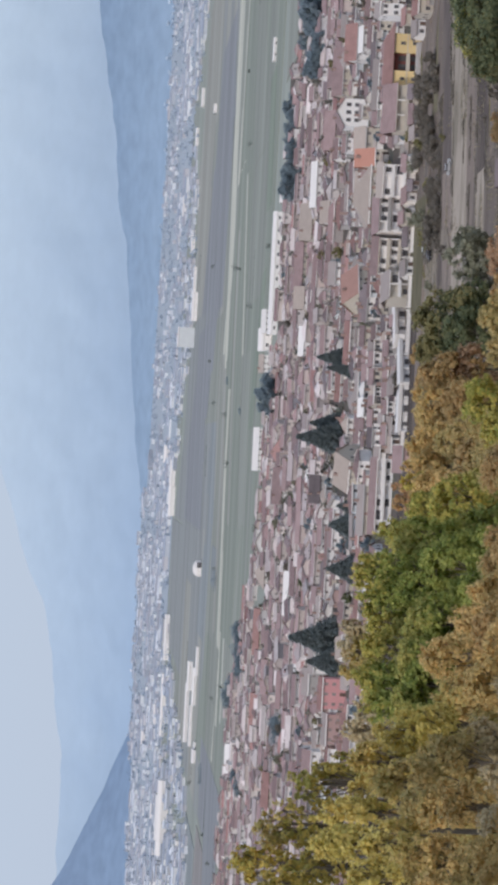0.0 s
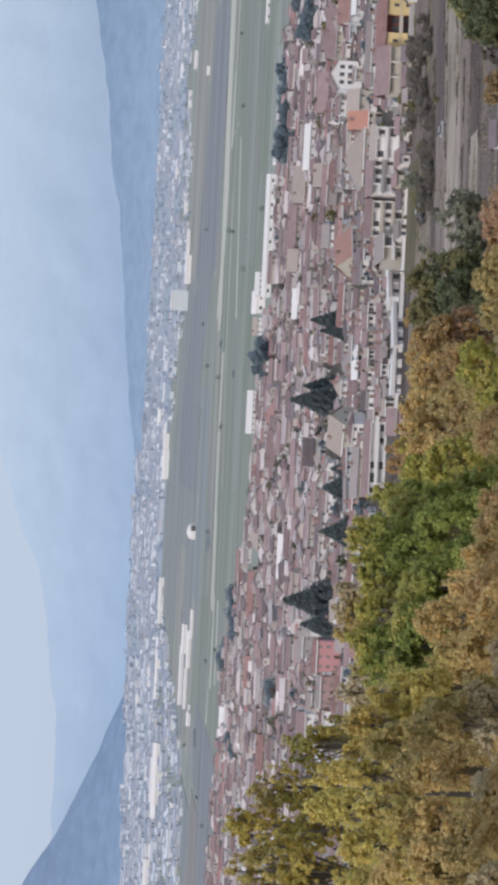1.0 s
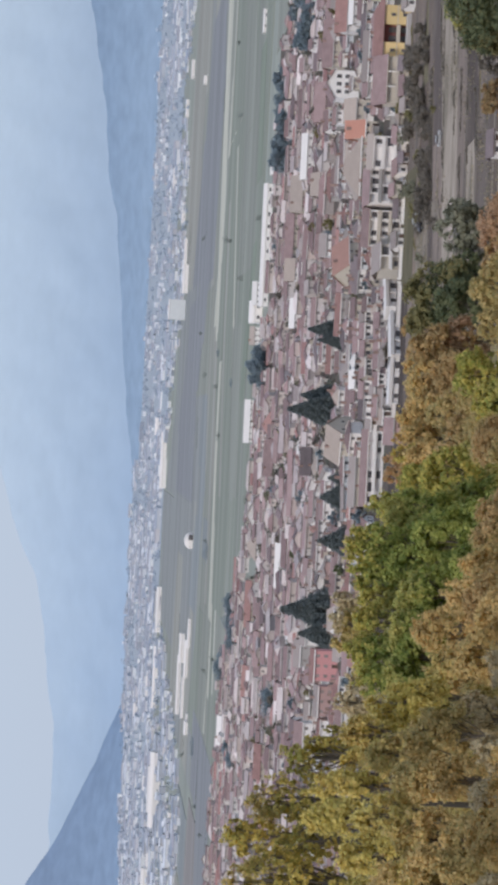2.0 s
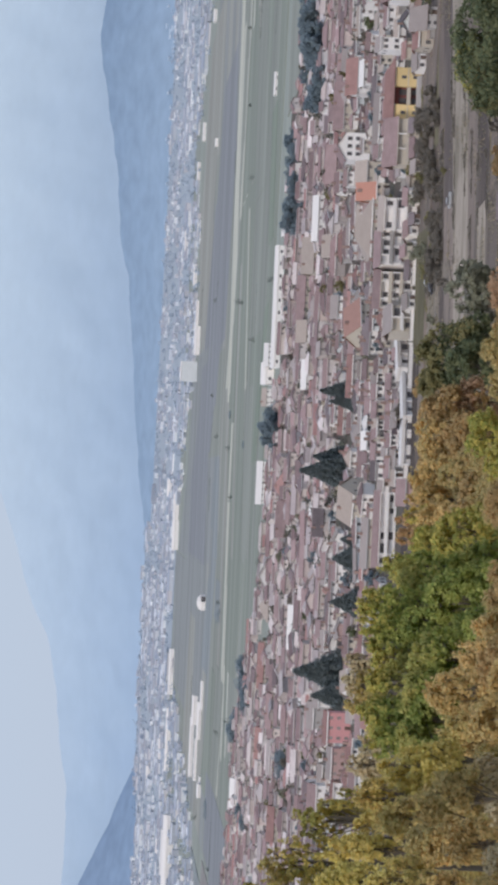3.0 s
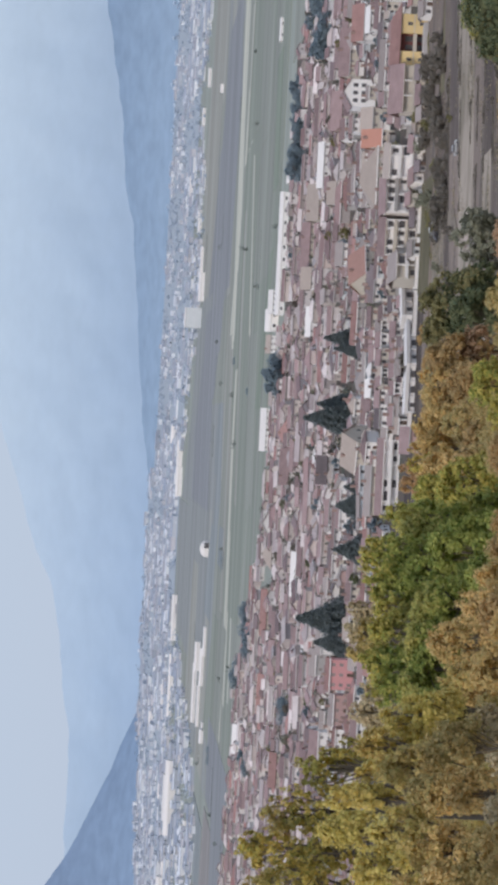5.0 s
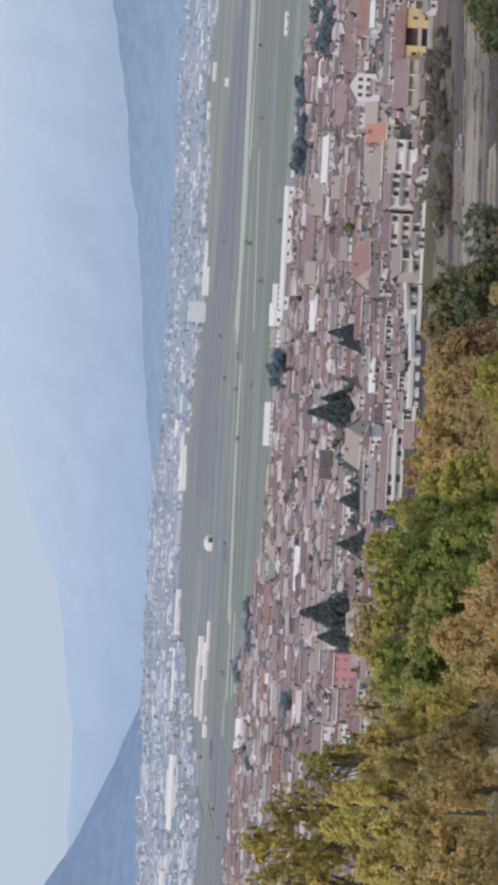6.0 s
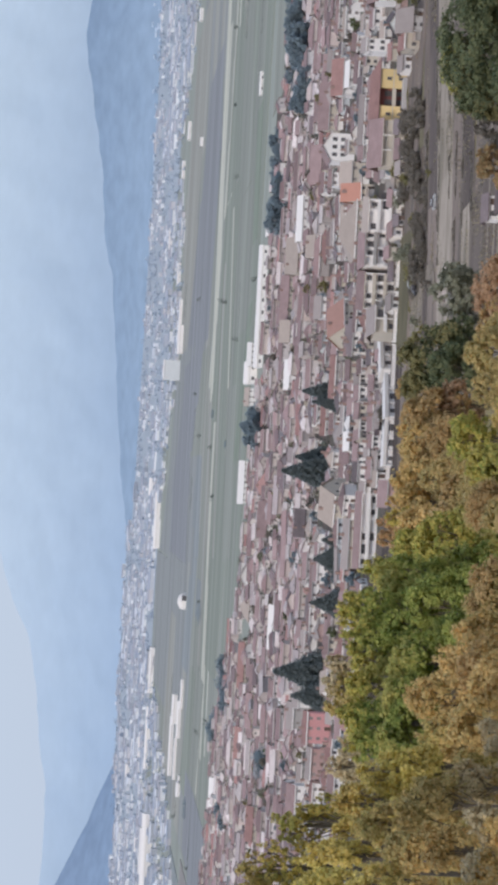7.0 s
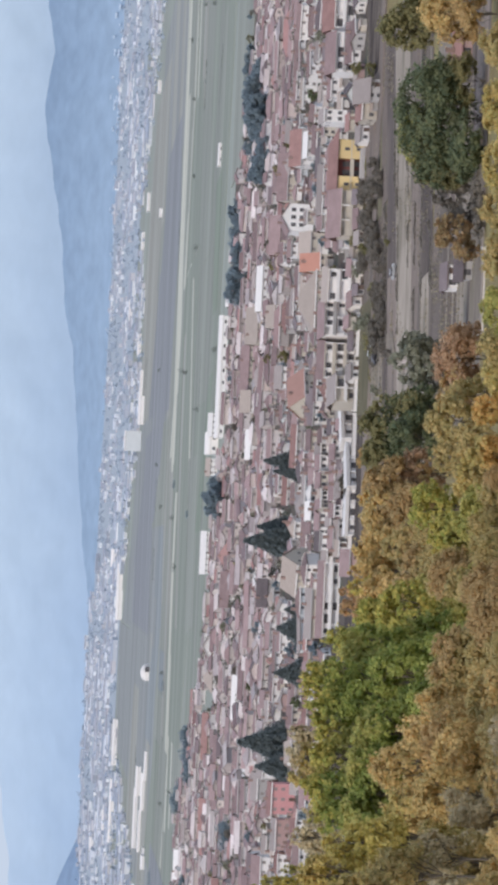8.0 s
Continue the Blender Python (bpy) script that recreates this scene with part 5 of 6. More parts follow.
def wood_tree(x, y, h, r, kind, low, seed, rim="", gaps=0.0, label=""):
    """A tree of the autumn wood: trunk, limbs, and a crown built up of lobes, clumps and small leaves. rim: the tint of its outer, upper leaves."""
    rng = np.random.default_rng(1000 + seed)
    t = thing("tree", pose(x, y, land(x, y) - 0.1), label or LEAF_WORDS[kind], "tree", "trees of the hillside wood")
    zc, rz = h * (1 + low) / 2, h * (1 - low) / 2
    lobes = int((10 + int(rng.integers(0, 4)) + int(1150 * r / y)) * (1 - 0.3 * min(1.0, gaps)))
    d = rng.normal(size=(lobes, 3))
    d[:, 2] += 0.35
    d /= np.linalg.norm(d, axis=1)[:, None]
    lr = rng.uniform(0.30, 0.50, lobes) * (16 / lobes) ** 0.2
    lobe = d * (rng.uniform(0.88, 1.12, lobes) - lr)[:, None]
    per = 12
    e = rng.normal(size=(lobes * per, 3)) + np.repeat(d, per, 0) * 0.9
    e /= np.linalg.norm(e, axis=1)[:, None]
    own = np.repeat(np.arange(lobes), per)
    clump = lobe[own] + e * (lr[own] * rng.uniform(0.55, 1.05, lobes * per))[:, None]
    keep = rng.random(lobes * per) > 0.20 * gaps
    clump, e = clump[keep], e[keep]
    cr = rng.uniform(0.10, 0.19, len(clump)) * (1 - 0.42 * min(1.0, gaps))
    size = 0.00078 * y + 0.012
    leaves = int((8.5 - 4.9 * min(gaps, 1.1)) * math.pi * r * rz / (1.2 * size * size))
    pick = rng.integers(0, len(clump), leaves)
    off = rng.normal(size=(leaves, 3))
    off *= (rng.uniform(0.35, 1.15, leaves) / np.linalg.norm(off, axis=1))[:, None]
    off[:, 2] *= 0.75
    unit = clump[pick] + off * cr[pick][:, None]
    pts = unit * (r, r, rz) + (0, 0, zc)
    part("trunk", joined("trunk", [limb((0, 0, 0), (0, 0, zc + rz * 0.3), 0.011 * h, 0.004 * h, 8)]), M_BARK, t)
    arms = []
    for k in range(lobes):
        q = lobe[k] * (r, r, rz) + (0, 0, zc)
        p = np.array((0, 0, zc - rz * rng.uniform(0.2, 1.3)))
        mid = (p + q) / 2 + (0, 0, -0.05 * rz) + rng.normal(scale=0.05 * r, size=3)
        arms += [limb(tuple(p), tuple(mid), 0.0036 * h, 0.0024 * h, 5), limb(tuple(mid), tuple(q), 0.0024 * h, 0.0014 * h, 5)]
        for c in clump[(np.arange(lobes * per)[keep] // per) == k][:7]:
            arms.append(limb(tuple(q), tuple(c * (r, r, rz) + (0, 0, zc)), 0.0013 * h, 0.0005 * h, 3))
    part("branching", joined("branching", arms), M_BARK, t)
    me = leaf_mesh("crown", pts, size, rng, facing=e[pick] * 0.8 + off * 0.5 + unit * 0.9 + (0, 0, 0.6))
    me.materials.append(LEAF[kind])
    if rim:
        me.materials.append(LEAF[rim])
        outer = np.linalg.norm(unit * (0.8, 0.8, 1.0), axis=1) * 0.6 + unit[:, 2] * 0.45 + rng.normal(size=leaves) * 0.10
        me.polygons.foreach_set("material_index", (outer > 0.62).astype(np.int32))
    part("crown", me, None, t)
    return t


wood_tree(100.5, 462, 18.7, 5.1, "bronze", 0.26, 1)
wood_tree(110.3, 465, 16.7, 5.7, "bronze", 0.17, 2)
wood_tree(89.8, 400, 12.8, 5.2, "rust", 0.10, 3, rim="russet")
wood_tree(100.3, 402, 12.7, 5.4, "rust", 0.10, 4)
wood_tree(78.2, 430, 15.7, 10.2, "dark", 0.10, 5)
# added crown: stands in for the sunlit yellow-green rim of the dark tree
wood_tree(76.0, 434, 14.6, 5.6, "bronze", 0.45, 130, rim="moss")
wood_tree(83.8, 425, 8.1, 4.7, "bronze", 0.10, 6)
wood_tree(71.4, 436, 12.5, 4.4, "dark", 0.10, 7, rim="bronze")
wood_tree(71.6, 418, 7.0, 5.6, "dark", 0.10, 8)
wood_tree(67.2, 440, 10.2, 3.3, "thicket", 0.10, 9, gaps=0.5)
wood_tree(62.3, 432, 5.9, 3.5, "thicket", 0.10, 10, gaps=0.5)
wood_tree(69.3, 434, 8.6, 2.9, "bronze", 0.10, 11)
wood_tree(62.8, 415, 3.1, 3.7, "thicket", 0.10, 12, gaps=0.5)
wood_tree(57.9, 426, 8.4, 3.4, "amber", 0.14, 13, gaps=0.3)
wood_tree(54.6, 422, 5.2, 2.4, "amber", 0.10, 14, gaps=0.3)
wood_tree(57.4, 410, 2.4, 2.6, "thicket", 0.10, 15, gaps=0.5)
wood_tree(49.2, 262, 6.8, 2.9, "olive", 0.39, 16)
wood_tree(42.0, 256, 6.4, 3.3, "olive", 0.40, 17)
wood_tree(37.0, 252, 6.6, 2.2, "umber", 0.39, 18)
wood_tree(31.7, 250, 6.2, 2.9, "umber", 0.34, 19)
wood_tree(26.4, 248, 6.3, 2.5, "moss", 0.32, 20)
wood_tree(55.9, 264, 6.9, 3.2, "umber", 0.32, 21)
wood_tree(24.0, 262, 6.1, 2.3, "umber", 0.27, 22)
wood_tree(33.7, 392, 9.0, 5.1, "rosy", 0.10, 23)
wood_tree(28.3, 388, 7.9, 4.1, "rosy", 0.10, 24, rim="rust")
wood_tree(37.0, 396, 5.8, 3.5, "rosy", 0.10, 25)
wood_tree(37.2, 446, 14.2, 4.4, "sage", 0.29, 26, gaps=0.2)
wood_tree(40.6, 450, 12.7, 3.4, "sage", 0.32, 27, gaps=0.4)
wood_tree(35.6, 444, 9.7, 3.6, "sage", 0.32, 28, gaps=0.2)
wood_tree(25.6, 442, 18.8, 5.7, "dark", 0.28, 29, rim="bronze")
wood_tree(23.2, 436, 13.9, 5.0, "dark", 0.29, 30)
wood_tree(28.7, 438, 13.1, 4.5, "dark", 0.39, 31, rim="bronze")
wood_tree(20.4, 446, 18.9, 3.4, "bronze", 0.66, 32)
wood_tree(20.2, 330, 11.0, 3.4, "umber", 0.31, 33, rim="umber")
wood_tree(23.8, 335, 8.0, 2.8, "umber", 0.14, 34)
wood_tree(17.2, 318, 7.9, 3.1, "umber", 0.12, 35)
wood_tree(18.1, 272, 6.2, 2.3, "sun", 0.16, 36)
wood_tree(13.0, 266, 6.6, 2.5, "sun", 0.16, 37, rim="olive")
wood_tree(21.7, 270, 5.5, 2.4, "olive", 0.22, 38)
wood_tree(14.6, 320, 10.1, 2.6, "umber", 0.22, 39)
wood_tree(10.9, 292, 7.9, 3.0, "umber", 0.16, 40, rim="olive")
wood_tree(14.3, 402, 18.2, 4.1, "rust", 0.40, 41)
wood_tree(9.5, 400, 19.3, 4.4, "rust", 0.37, 42, rim="russet")
wood_tree(4.1, 396, 20.1, 4.4, "russet", 0.35, 43)
wood_tree(16.1, 404, 13.7, 3.8, "rosy", 0.33, 44)
wood_tree(9.7, 384, 14.6, 4.3, "rust", 0.34, 45)
wood_tree(4.0, 376, 15.3, 4.2, "rust", 0.33, 46, rim="umber")
wood_tree(0.0, 390, 20.1, 3.3, "russet", 0.48, 47)
wood_tree(1.1, 350, 12.5, 3.6, "umber", 0.40, 48, rim="rust")
wood_tree(-3.2, 370, 18.3, 3.3, "russet", 0.45, 49)
wood_tree(-2.5, 386, 20.8, 1.7, "dusk", 0.75, 50, gaps=0.6)
wood_tree(-6.1, 392, 21.8, 2.1, "orange", 0.75, 51, gaps=0.3)
wood_tree(-3.3, 398, 22.2, 1.4, "orange", 0.75, 52, gaps=0.3)
wood_tree(7.8, 302, 13.1, 3.1, "yellowgreen", 0.47, 53)
wood_tree(4.3, 290, 10.4, 3.2, "moss", 0.35, 54, rim="yellowgreen")
wood_tree(6.6, 272, 7.3, 3.3, "moss", 0.10, 55)
wood_tree(2.0, 256, 5.1, 3.1, "moss", 0.10, 56, rim="green")
wood_tree(8.2, 262, 5.5, 2.3, "umber", 0.10, 57)
wood_tree(-1.6, 292, 11.7, 3.2, "umber", 0.35, 58, rim="moss")
wood_tree(-1.6, 252, 8.8, 3.1, "moss", 0.25, 59, rim="umber")
wood_tree(-3.7, 232, 6.3, 3.0, "green", 0.28, 60, rim="moss")
wood_tree(-1.8, 300, 14.7, 3.1, "umber", 0.49, 61, rim="rust")
wood_tree(-4.4, 236, 11.2, 2.6, "moss", 0.42, 62)
wood_tree(-4.1, 240, 17.6, 2.2, "moss", 0.57, 63, rim="yellowgreen")
wood_tree(-3.3, 236, 15.5, 2.4, "yellowgreen", 0.58, 64)
wood_tree(-6.2, 216, 19.2, 1.9, "green", 0.67, 65, rim="yellowgreen", gaps=0.2)
wood_tree(-8.8, 206, 20.8, 2.0, "green", 0.66, 66, rim="yellowgreen", gaps=0.2)
wood_tree(-7.0, 210, 17.6, 2.8, "green", 0.57, 67, rim="moss")
wood_tree(-11.2, 202, 20.0, 1.9, "green", 0.63, 68, rim="yellowgreen", gaps=0.2)
wood_tree(-8.0, 198, 15.0, 2.8, "green", 0.55, 69)
wood_tree(-5.5, 214, 13.0, 2.7, "green", 0.51, 70, rim="moss")
wood_tree(-14.4, 196, 19.1, 1.7, "moss", 0.69, 71, rim="yellowgreen", gaps=0.2)
wood_tree(-16.9, 195, 19.7, 1.8, "green", 0.69, 72, rim="yellowgreen", gaps=0.2)
wood_tree(-18.7, 192, 18.8, 1.6, "green", 0.72, 73, rim="yellowgreen", gaps=0.2)
wood_tree(-11.9, 191, 15.8, 2.4, "green", 0.67, 74, rim="moss")
wood_tree(-16.3, 188, 15.5, 2.3, "green", 0.72, 75)
wood_tree(-14.4, 190, 16.5, 2.1, "green", 0.69, 76, rim="moss")
wood_tree(-9.2, 188, 11.5, 2.1, "green", 0.63, 77)
wood_tree(-6.0, 182, 9.7, 2.4, "umber", 0.46, 78, rim="rust")
wood_tree(-8.8, 166, 10.4, 2.1, "russet", 0.47, 79)
wood_tree(-12.1, 160, 13.2, 1.8, "russet", 0.59, 80)
wood_tree(-13.9, 152, 12.2, 1.8, "russet", 0.57, 81, rim="olive")
wood_tree(-10.4, 150, 8.8, 2.2, "russet", 0.46, 82)
wood_tree(-12.3, 134, 8.4, 1.7, "grey", 0.50, 83, gaps=0.2)
wood_tree(-14.3, 127, 7.8, 1.8, "grey", 0.51, 84, gaps=0.2)
wood_tree(-7.0, 152, 7.0, 1.9, "russet", 0.54, 85, rim="umber")
wood_tree(-14.2, 132, 10.5, 1.7, "olive", 0.54, 86, rim="umber")
wood_tree(-12.5, 146, 10.0, 1.6, "russet", 0.57, 87)
wood_tree(-5.1, 176, 7.1, 2.0, "umber", 0.43, 88)
wood_tree(-10.4, 130, 6.2, 1.4, "grey", 0.61, 89, rim="russet", gaps=0.2)
wood_tree(-10.0, 158, 10.0, 1.9, "russet", 0.50, 90, rim="rust")
wood_tree(-14.7, 124, 15.2, 1.2, "gold", 0.70, 91, rim="olive")
wood_tree(-13.3, 126, 14.3, 1.2, "gold", 0.68, 92)
wood_tree(-13.2, 128, 12.7, 1.1, "gold", 0.70, 93)
wood_tree(-15.8, 118, 14.9, 1.2, "olive", 0.73, 94, rim="gold")
wood_tree(-15.7, 112, 15.4, 0.8, "gold", 0.75, 95, gaps=0.1)
wood_tree(-16.4, 108, 15.2, 1.0, "gold", 0.75, 96, gaps=0.1)
wood_tree(-14.4, 114, 13.1, 1.3, "umber", 0.70, 97, rim="olive")
wood_tree(-13.8, 118, 11.6, 1.3, "umber", 0.69, 98, gaps=0.2)
wood_tree(-13.2, 120, 9.9, 1.3, "grey", 0.69, 99, rim="umber", gaps=0.3)
wood_tree(-14.0, 112, 8.2, 1.2, "grey", 0.71, 100, gaps=0.3)
wood_tree(-14.1, 104, 11.4, 1.1, "russet", 0.71, 101, rim="umber")
wood_tree(-13.5, 100, 9.4, 1.0, "russet", 0.70, 102)
wood_tree(-14.8, 98, 12.5, 1.0, "olive", 0.73, 103, rim="gold")
wood_tree(-15.7, 94, 12.6, 1.0, "gold", 0.72, 104)
wood_tree(-14.5, 92, 10.6, 1.1, "russet", 0.72, 105, rim="olive")
wood_tree(-13.9, 96, 7.9, 1.1, "russet", 0.71, 106, rim="grey")
wood_tree(-14.3, 90, 8.9, 1.1, "umber", 0.69, 107, rim="russet")
wood_tree(-15.5, 86, 10.9, 1.1, "gold", 0.73, 108, rim="russet")
wood_tree(-15.3, 84, 8.9, 1.1, "russet", 0.69, 109)
wood_tree(-14.3, 84, 7.0, 1.0, "russet", 0.74, 110, rim="umber")
wood_tree(-16.9, 90, 12.4, 1.2, "gold", 0.71, 111)
wood_tree(-16.4, 128, 18.2, 1.3, "dusk", 0.75, 112, rim="moss", gaps=1.05)
wood_tree(-18.2, 126, 19.7, 1.5, "dusk", 0.74, 113, rim="olive", gaps=0.8)
wood_tree(-19.8, 124, 20.5, 1.4, "dusk", 0.72, 114, gaps=0.9)
wood_tree(-19.7, 122, 18.3, 1.5, "dusk", 0.74, 115, rim="moss", gaps=1.05)
wood_tree(-21.3, 120, 20.3, 1.6, "dusk", 0.69, 116, rim="olive", gaps=0.8)
wood_tree(-21.2, 118, 17.8, 1.6, "dusk", 0.74, 117, gaps=0.9)
wood_tree(-15.8, 130, 17.2, 0.8, "dusk", 0.75, 118, rim="moss", gaps=1.05)
wood_tree(-16.5, 129, 16.3, 0.7, "dusk", 0.75, 119, rim="olive", gaps=0.8)
wood_tree(-23.3, 118, 19.6, 1.8, "dusk", 0.67, 120, gaps=0.9)
wood_tree(-22.3, 112, 16.3, 1.7, "dusk", 0.72, 121, rim="moss", gaps=1.05)
wood_tree(-31.7, 330, 25.0, 2.1, "grey", 0.75, 122, gaps=0.4)
wood_tree(-33.9, 322, 26.1, 2.0, "grey", 0.75, 123, gaps=0.4)
wood_tree(-27.7, 372, 28.5, 2.5, "olive", 0.75, 124, rim="grey", gaps=0.2)
wood_tree(-24.9, 380, 28.6, 1.9, "grey", 0.75, 125, gaps=0.4)
wood_tree(-29.8, 366, 27.6, 2.0, "olive", 0.75, 126, gaps=0.3)
wood_tree(-35.3, 330, 24.2, 2.2, "grey", 0.75, 127, gaps=0.4)
wood_tree(-11.4, 112, 5.9, 1.5, "grey", 0.47, 140, rim="russet", gaps=0.2)
wood_tree(-12.7, 106, 6.0, 1.4, "russet", 0.47, 141)
wood_tree(-13.4, 104, 7.1, 1.4, "umber", 0.46, 142, rim="russet")
wood_tree(-7.7, 128, 5.8, 1.7, "russet", 0.43, 143, rim="grey")
wood_tree(-3.7, 150, 6.1, 1.9, "moss", 0.43, 144, rim="umber")
wood_tree(-13.6, 122, 8.6, 1.5, "umber", 0.54, 145, rim="grey", gaps=0.1)
wood_tree(-1.3, 200, 5.7, 2.2, "green", 0.23, 146)
wood_tree(-12.7, 80, 7.4, 1.0, "russet", 0.62, 147)
wood_tree(-13.5, 78, 9.2, 1.0, "umber", 0.65, 148, rim="russet")
wood_tree(-14.1, 76, 7.3, 1.0, "grey", 0.61, 149, gaps=0.2)
wood_tree(-11.3, 178, 12.0, 1.8, "russet", 0.56, 150)
wood_tree(-13.0, 200, 18.9, 1.3, "moss", 0.75, 151, rim="yellowgreen", gaps=0.2)
wood_tree(-10.3, 201, 17.2, 2.2, "green", 0.63, 152)
wood_tree(-17.9, 187, 16.2, 1.8, "green", 0.74, 153, rim="moss")

# ---- trees deeper in the wood ----
CANOPY_AZ = (-0.30, -0.19, -0.155, -0.13, -0.115, -0.09, -0.06, -0.03, -0.01, 0.01, 0.03, 0.05, 0.07)
CANOPY_UP = (-0.035, -0.047, -0.065, -0.08, -0.087, -0.090, -0.092, -0.095, -0.105, -0.109, -0.120, -0.136, -0.158)
proto = {}
rng_wood = random.Random(5)
count = 0
while count < 130:
    y = rng_wood.uniform(140, 420)
    az = rng_wood.uniform(-0.21, 0.06)
    x = az * y
    top = 75 + (float(np.interp(az, CANOPY_AZ, CANOPY_UP)) - rng_wood.uniform(0.012, 0.036) - max(0.0, 300 - y) / 170 * 0.036) * y
    h = min(top - land(x, y), rng_wood.uniform(13, 19))
    if h < 5:
        continue
    kind = rng_wood.choice(("umber", "rust", "umber") if az > -0.02 else ("moss", "green", "umber") if az > -0.085 else ("russet", "umber", "olive"))
    m = pose(x, y, land(x, y) - 0.1, 0, 0, rng_wood.uniform(0, 360))
    if kind not in proto:
        proto[kind] = wood_tree(x, y, 16, 5.0, kind, 0.2, 300 + count)
        proto[kind].matrix_basis = m @ Matrix.Diagonal((h / 16, h / 16, h / 16, 1))
    else:
        copy_thing(proto[kind], m).scale = (h / 16, h / 16, h / 16)
    count += 1

# ---- the town's other houses ----
rng_town = random.Random(11)


def free(x, y, a, b):
    return all(abs(x - p) > a + c + 0.6 or abs(y - q) > b + e + 1.5 for p, q, c, e in TAKEN)


def front(x):
    """Where the town begins and ends, by the distance across."""
    return float(np.interp(x, (-140, -60, -20, 0, 25, 140), (800, 790, 780, 768, 748, 752)))


def back(x):
    return float(np.interp(x, (-330, -266, -196, -133, -75, 0, 50, 75, 165, 227, 260, 330), (1930, 1890, 1850, 1765, 1620, 1540, 1495, 1425, 1425, 1380, 1320, 1290)))


WALL_PICK = ("white", "white", "white", "cream", "white", "grey", "white", "white", "rose", "pale")
ROOF_PICK = ("beige", "mauve", "mauve", "brown", "dark", "mauve", "red", "grey", "brown", "beige", "mauve", "grey", "mauve", "brown", "mauve", "dark")
built, rest = 0, []
y = 722.0
while y < 2060:
    x = -0.215 * y
    while x < 0.235 * y:
        w, d = rng_town.choice((rng_town.uniform(4, 7), rng_town.uniform(8, 14), rng_town.uniform(5, 10), rng_town.uniform(10, 18))), rng_town.uniform(4.5, 7.0)
        h, rh = rng_town.choice((2.2, 2.6, 2.9, 3.4, 4.4, 5.4)), rng_town.uniform(0.7, 1.8)
        yy = y + rng_town.uniform(-7, 7)
        turn = rng_town.choice((rng_town.gauss(0, 5), rng_town.gauss(3, 14), rng_town.gauss(-2, 22), 90 + rng_town.gauss(0, 16)))
        across = abs(turn) > 45
        c, e = abs(math.cos(radians(turn))), abs(math.sin(radians(turn)))
        a, b = (w * c + d * e) / 2, (w * e + d * c) / 2
        cx = x + a
        if front(cx) < yy < back(cx) and free(cx, yy, a, b) and rng_town.random() < 0.84:
            if yy < 1010 and built < 300:
                house(cx, yy, w, d, h, rh, turn, rng_town.choice(WALL_PICK), rng_town.choice(ROOF_PICK), rng_town.random() < 0.3, 1 if h < 4 else 2, 2 if yy < 830 else 1)
                built += 1
            else:
                rest.append((cx, yy, w, d, h, rh, turn))
                if rng_town.random() < 0.45:  # an outbuilding before it
                    rest.append((cx + rng_town.uniform(-0.5, 0.5) * w, yy - d * 0.6 - 3, rng_town.uniform(2.5, 6), 3.5, rng_town.uniform(1.8, 2.6), 0.7, turn + rng_town.gauss(0, 8)))
        x += 2 * a + rng_town.uniform(0, 6)
    y += 11 if y < 900 else (14 if y < 1200 else 20)


def shed(x, y, w, d, h, roof, wall):
    """A low shed with a single sloping roof."""
    t = thing("shed", pose(x, y, land(x, y), 0, 0, rng_town.gauss(0, 5)), f"low {WORDS[wall]} garden shed with {TILES[roof]}", "shed", "sheds of the town")
    part("body", mesh_of("body", *box_mesh(-w / 2, w / 2, -d / 2, d / 2, -0.5, h)), WALLS[wall], t)
    vs, fs = box_mesh(-w / 2 - 0.3, w / 2 + 0.3, -d / 2 - 0.3, d / 2 + 0.3, h + 0.02, h + 0.2)
    part("roof", mesh_of("roof", [(p, q, r + (q + d / 2) * 0.16) for p, q, r in vs], fs), ROOFS[roof], t)
    o = part("door", pane(0.9, 1.9), M_DOOR, t)
    o.location = (w * 0.2, -d / 2, 0)


def garden_wall(x, y, w, h, turn, wall):
    """A garden wall with a coping and end posts."""
    t = thing("garden_wall", pose(x, y, land(x, y), 0, 0, turn), f"low {WORDS[wall]} garden wall with coping", "wall", "garden walls of the town")
    part("body", mesh_of("body", *box_mesh(-w / 2, w / 2, -0.12, 0.12, -0.5, h)), WALLS[wall], t)
    part("coping", mesh_of("coping", *box_mesh(-w / 2, w / 2, -0.2, 0.2, h + 0.003, h + 0.12)), ROOFS["grey"], t)
    for s in (-1, 1):
        part("post", mesh_of("post", *box_mesh(s * (w / 2 + 0.203) - 0.2, s * (w / 2 + 0.203) + 0.2, -0.2, 0.2, -0.5, h + 0.35)), WALLS[wall], t)


for k in range(420):
    y = 752 + 500 * rng_town.random() ** 1.3
    x = rng_town.uniform(-0.2, 0.23) * y
    if y < front(x) or not free(x, y, 3, 3):
        continue
    if k % 2:
        w, d = rng_town.uniform(3, 8), rng_town.uniform(3, 5)
        TAKEN.append((x, y, w / 2, d / 2))
        shed(x, y, w, d, rng_town.uniform(2.0, 2.8), rng_town.choice(("white", "grey", "dark", "beige", "red", "brown")), rng_town.choice(("white", "grey", "cream", "rose")))
    else:
        garden_wall(x, y, rng_town.uniform(5, 14), rng_town.uniform(1.4, 2.0), rng_town.gauss(0, 5), rng_town.choice(("white", "white", "cream", "grey")))
for k, (x, w) in enumerate(((22, 14.0), (37.5, 14.5), (53, 14.0), (8, 11.0), (68, 12.0))):
    garden_wall(x, 729 + 0.3 * k, w, 1.7, 0, "white")
garden_wall(*LANE_WALL, 0.55, 0, "white")

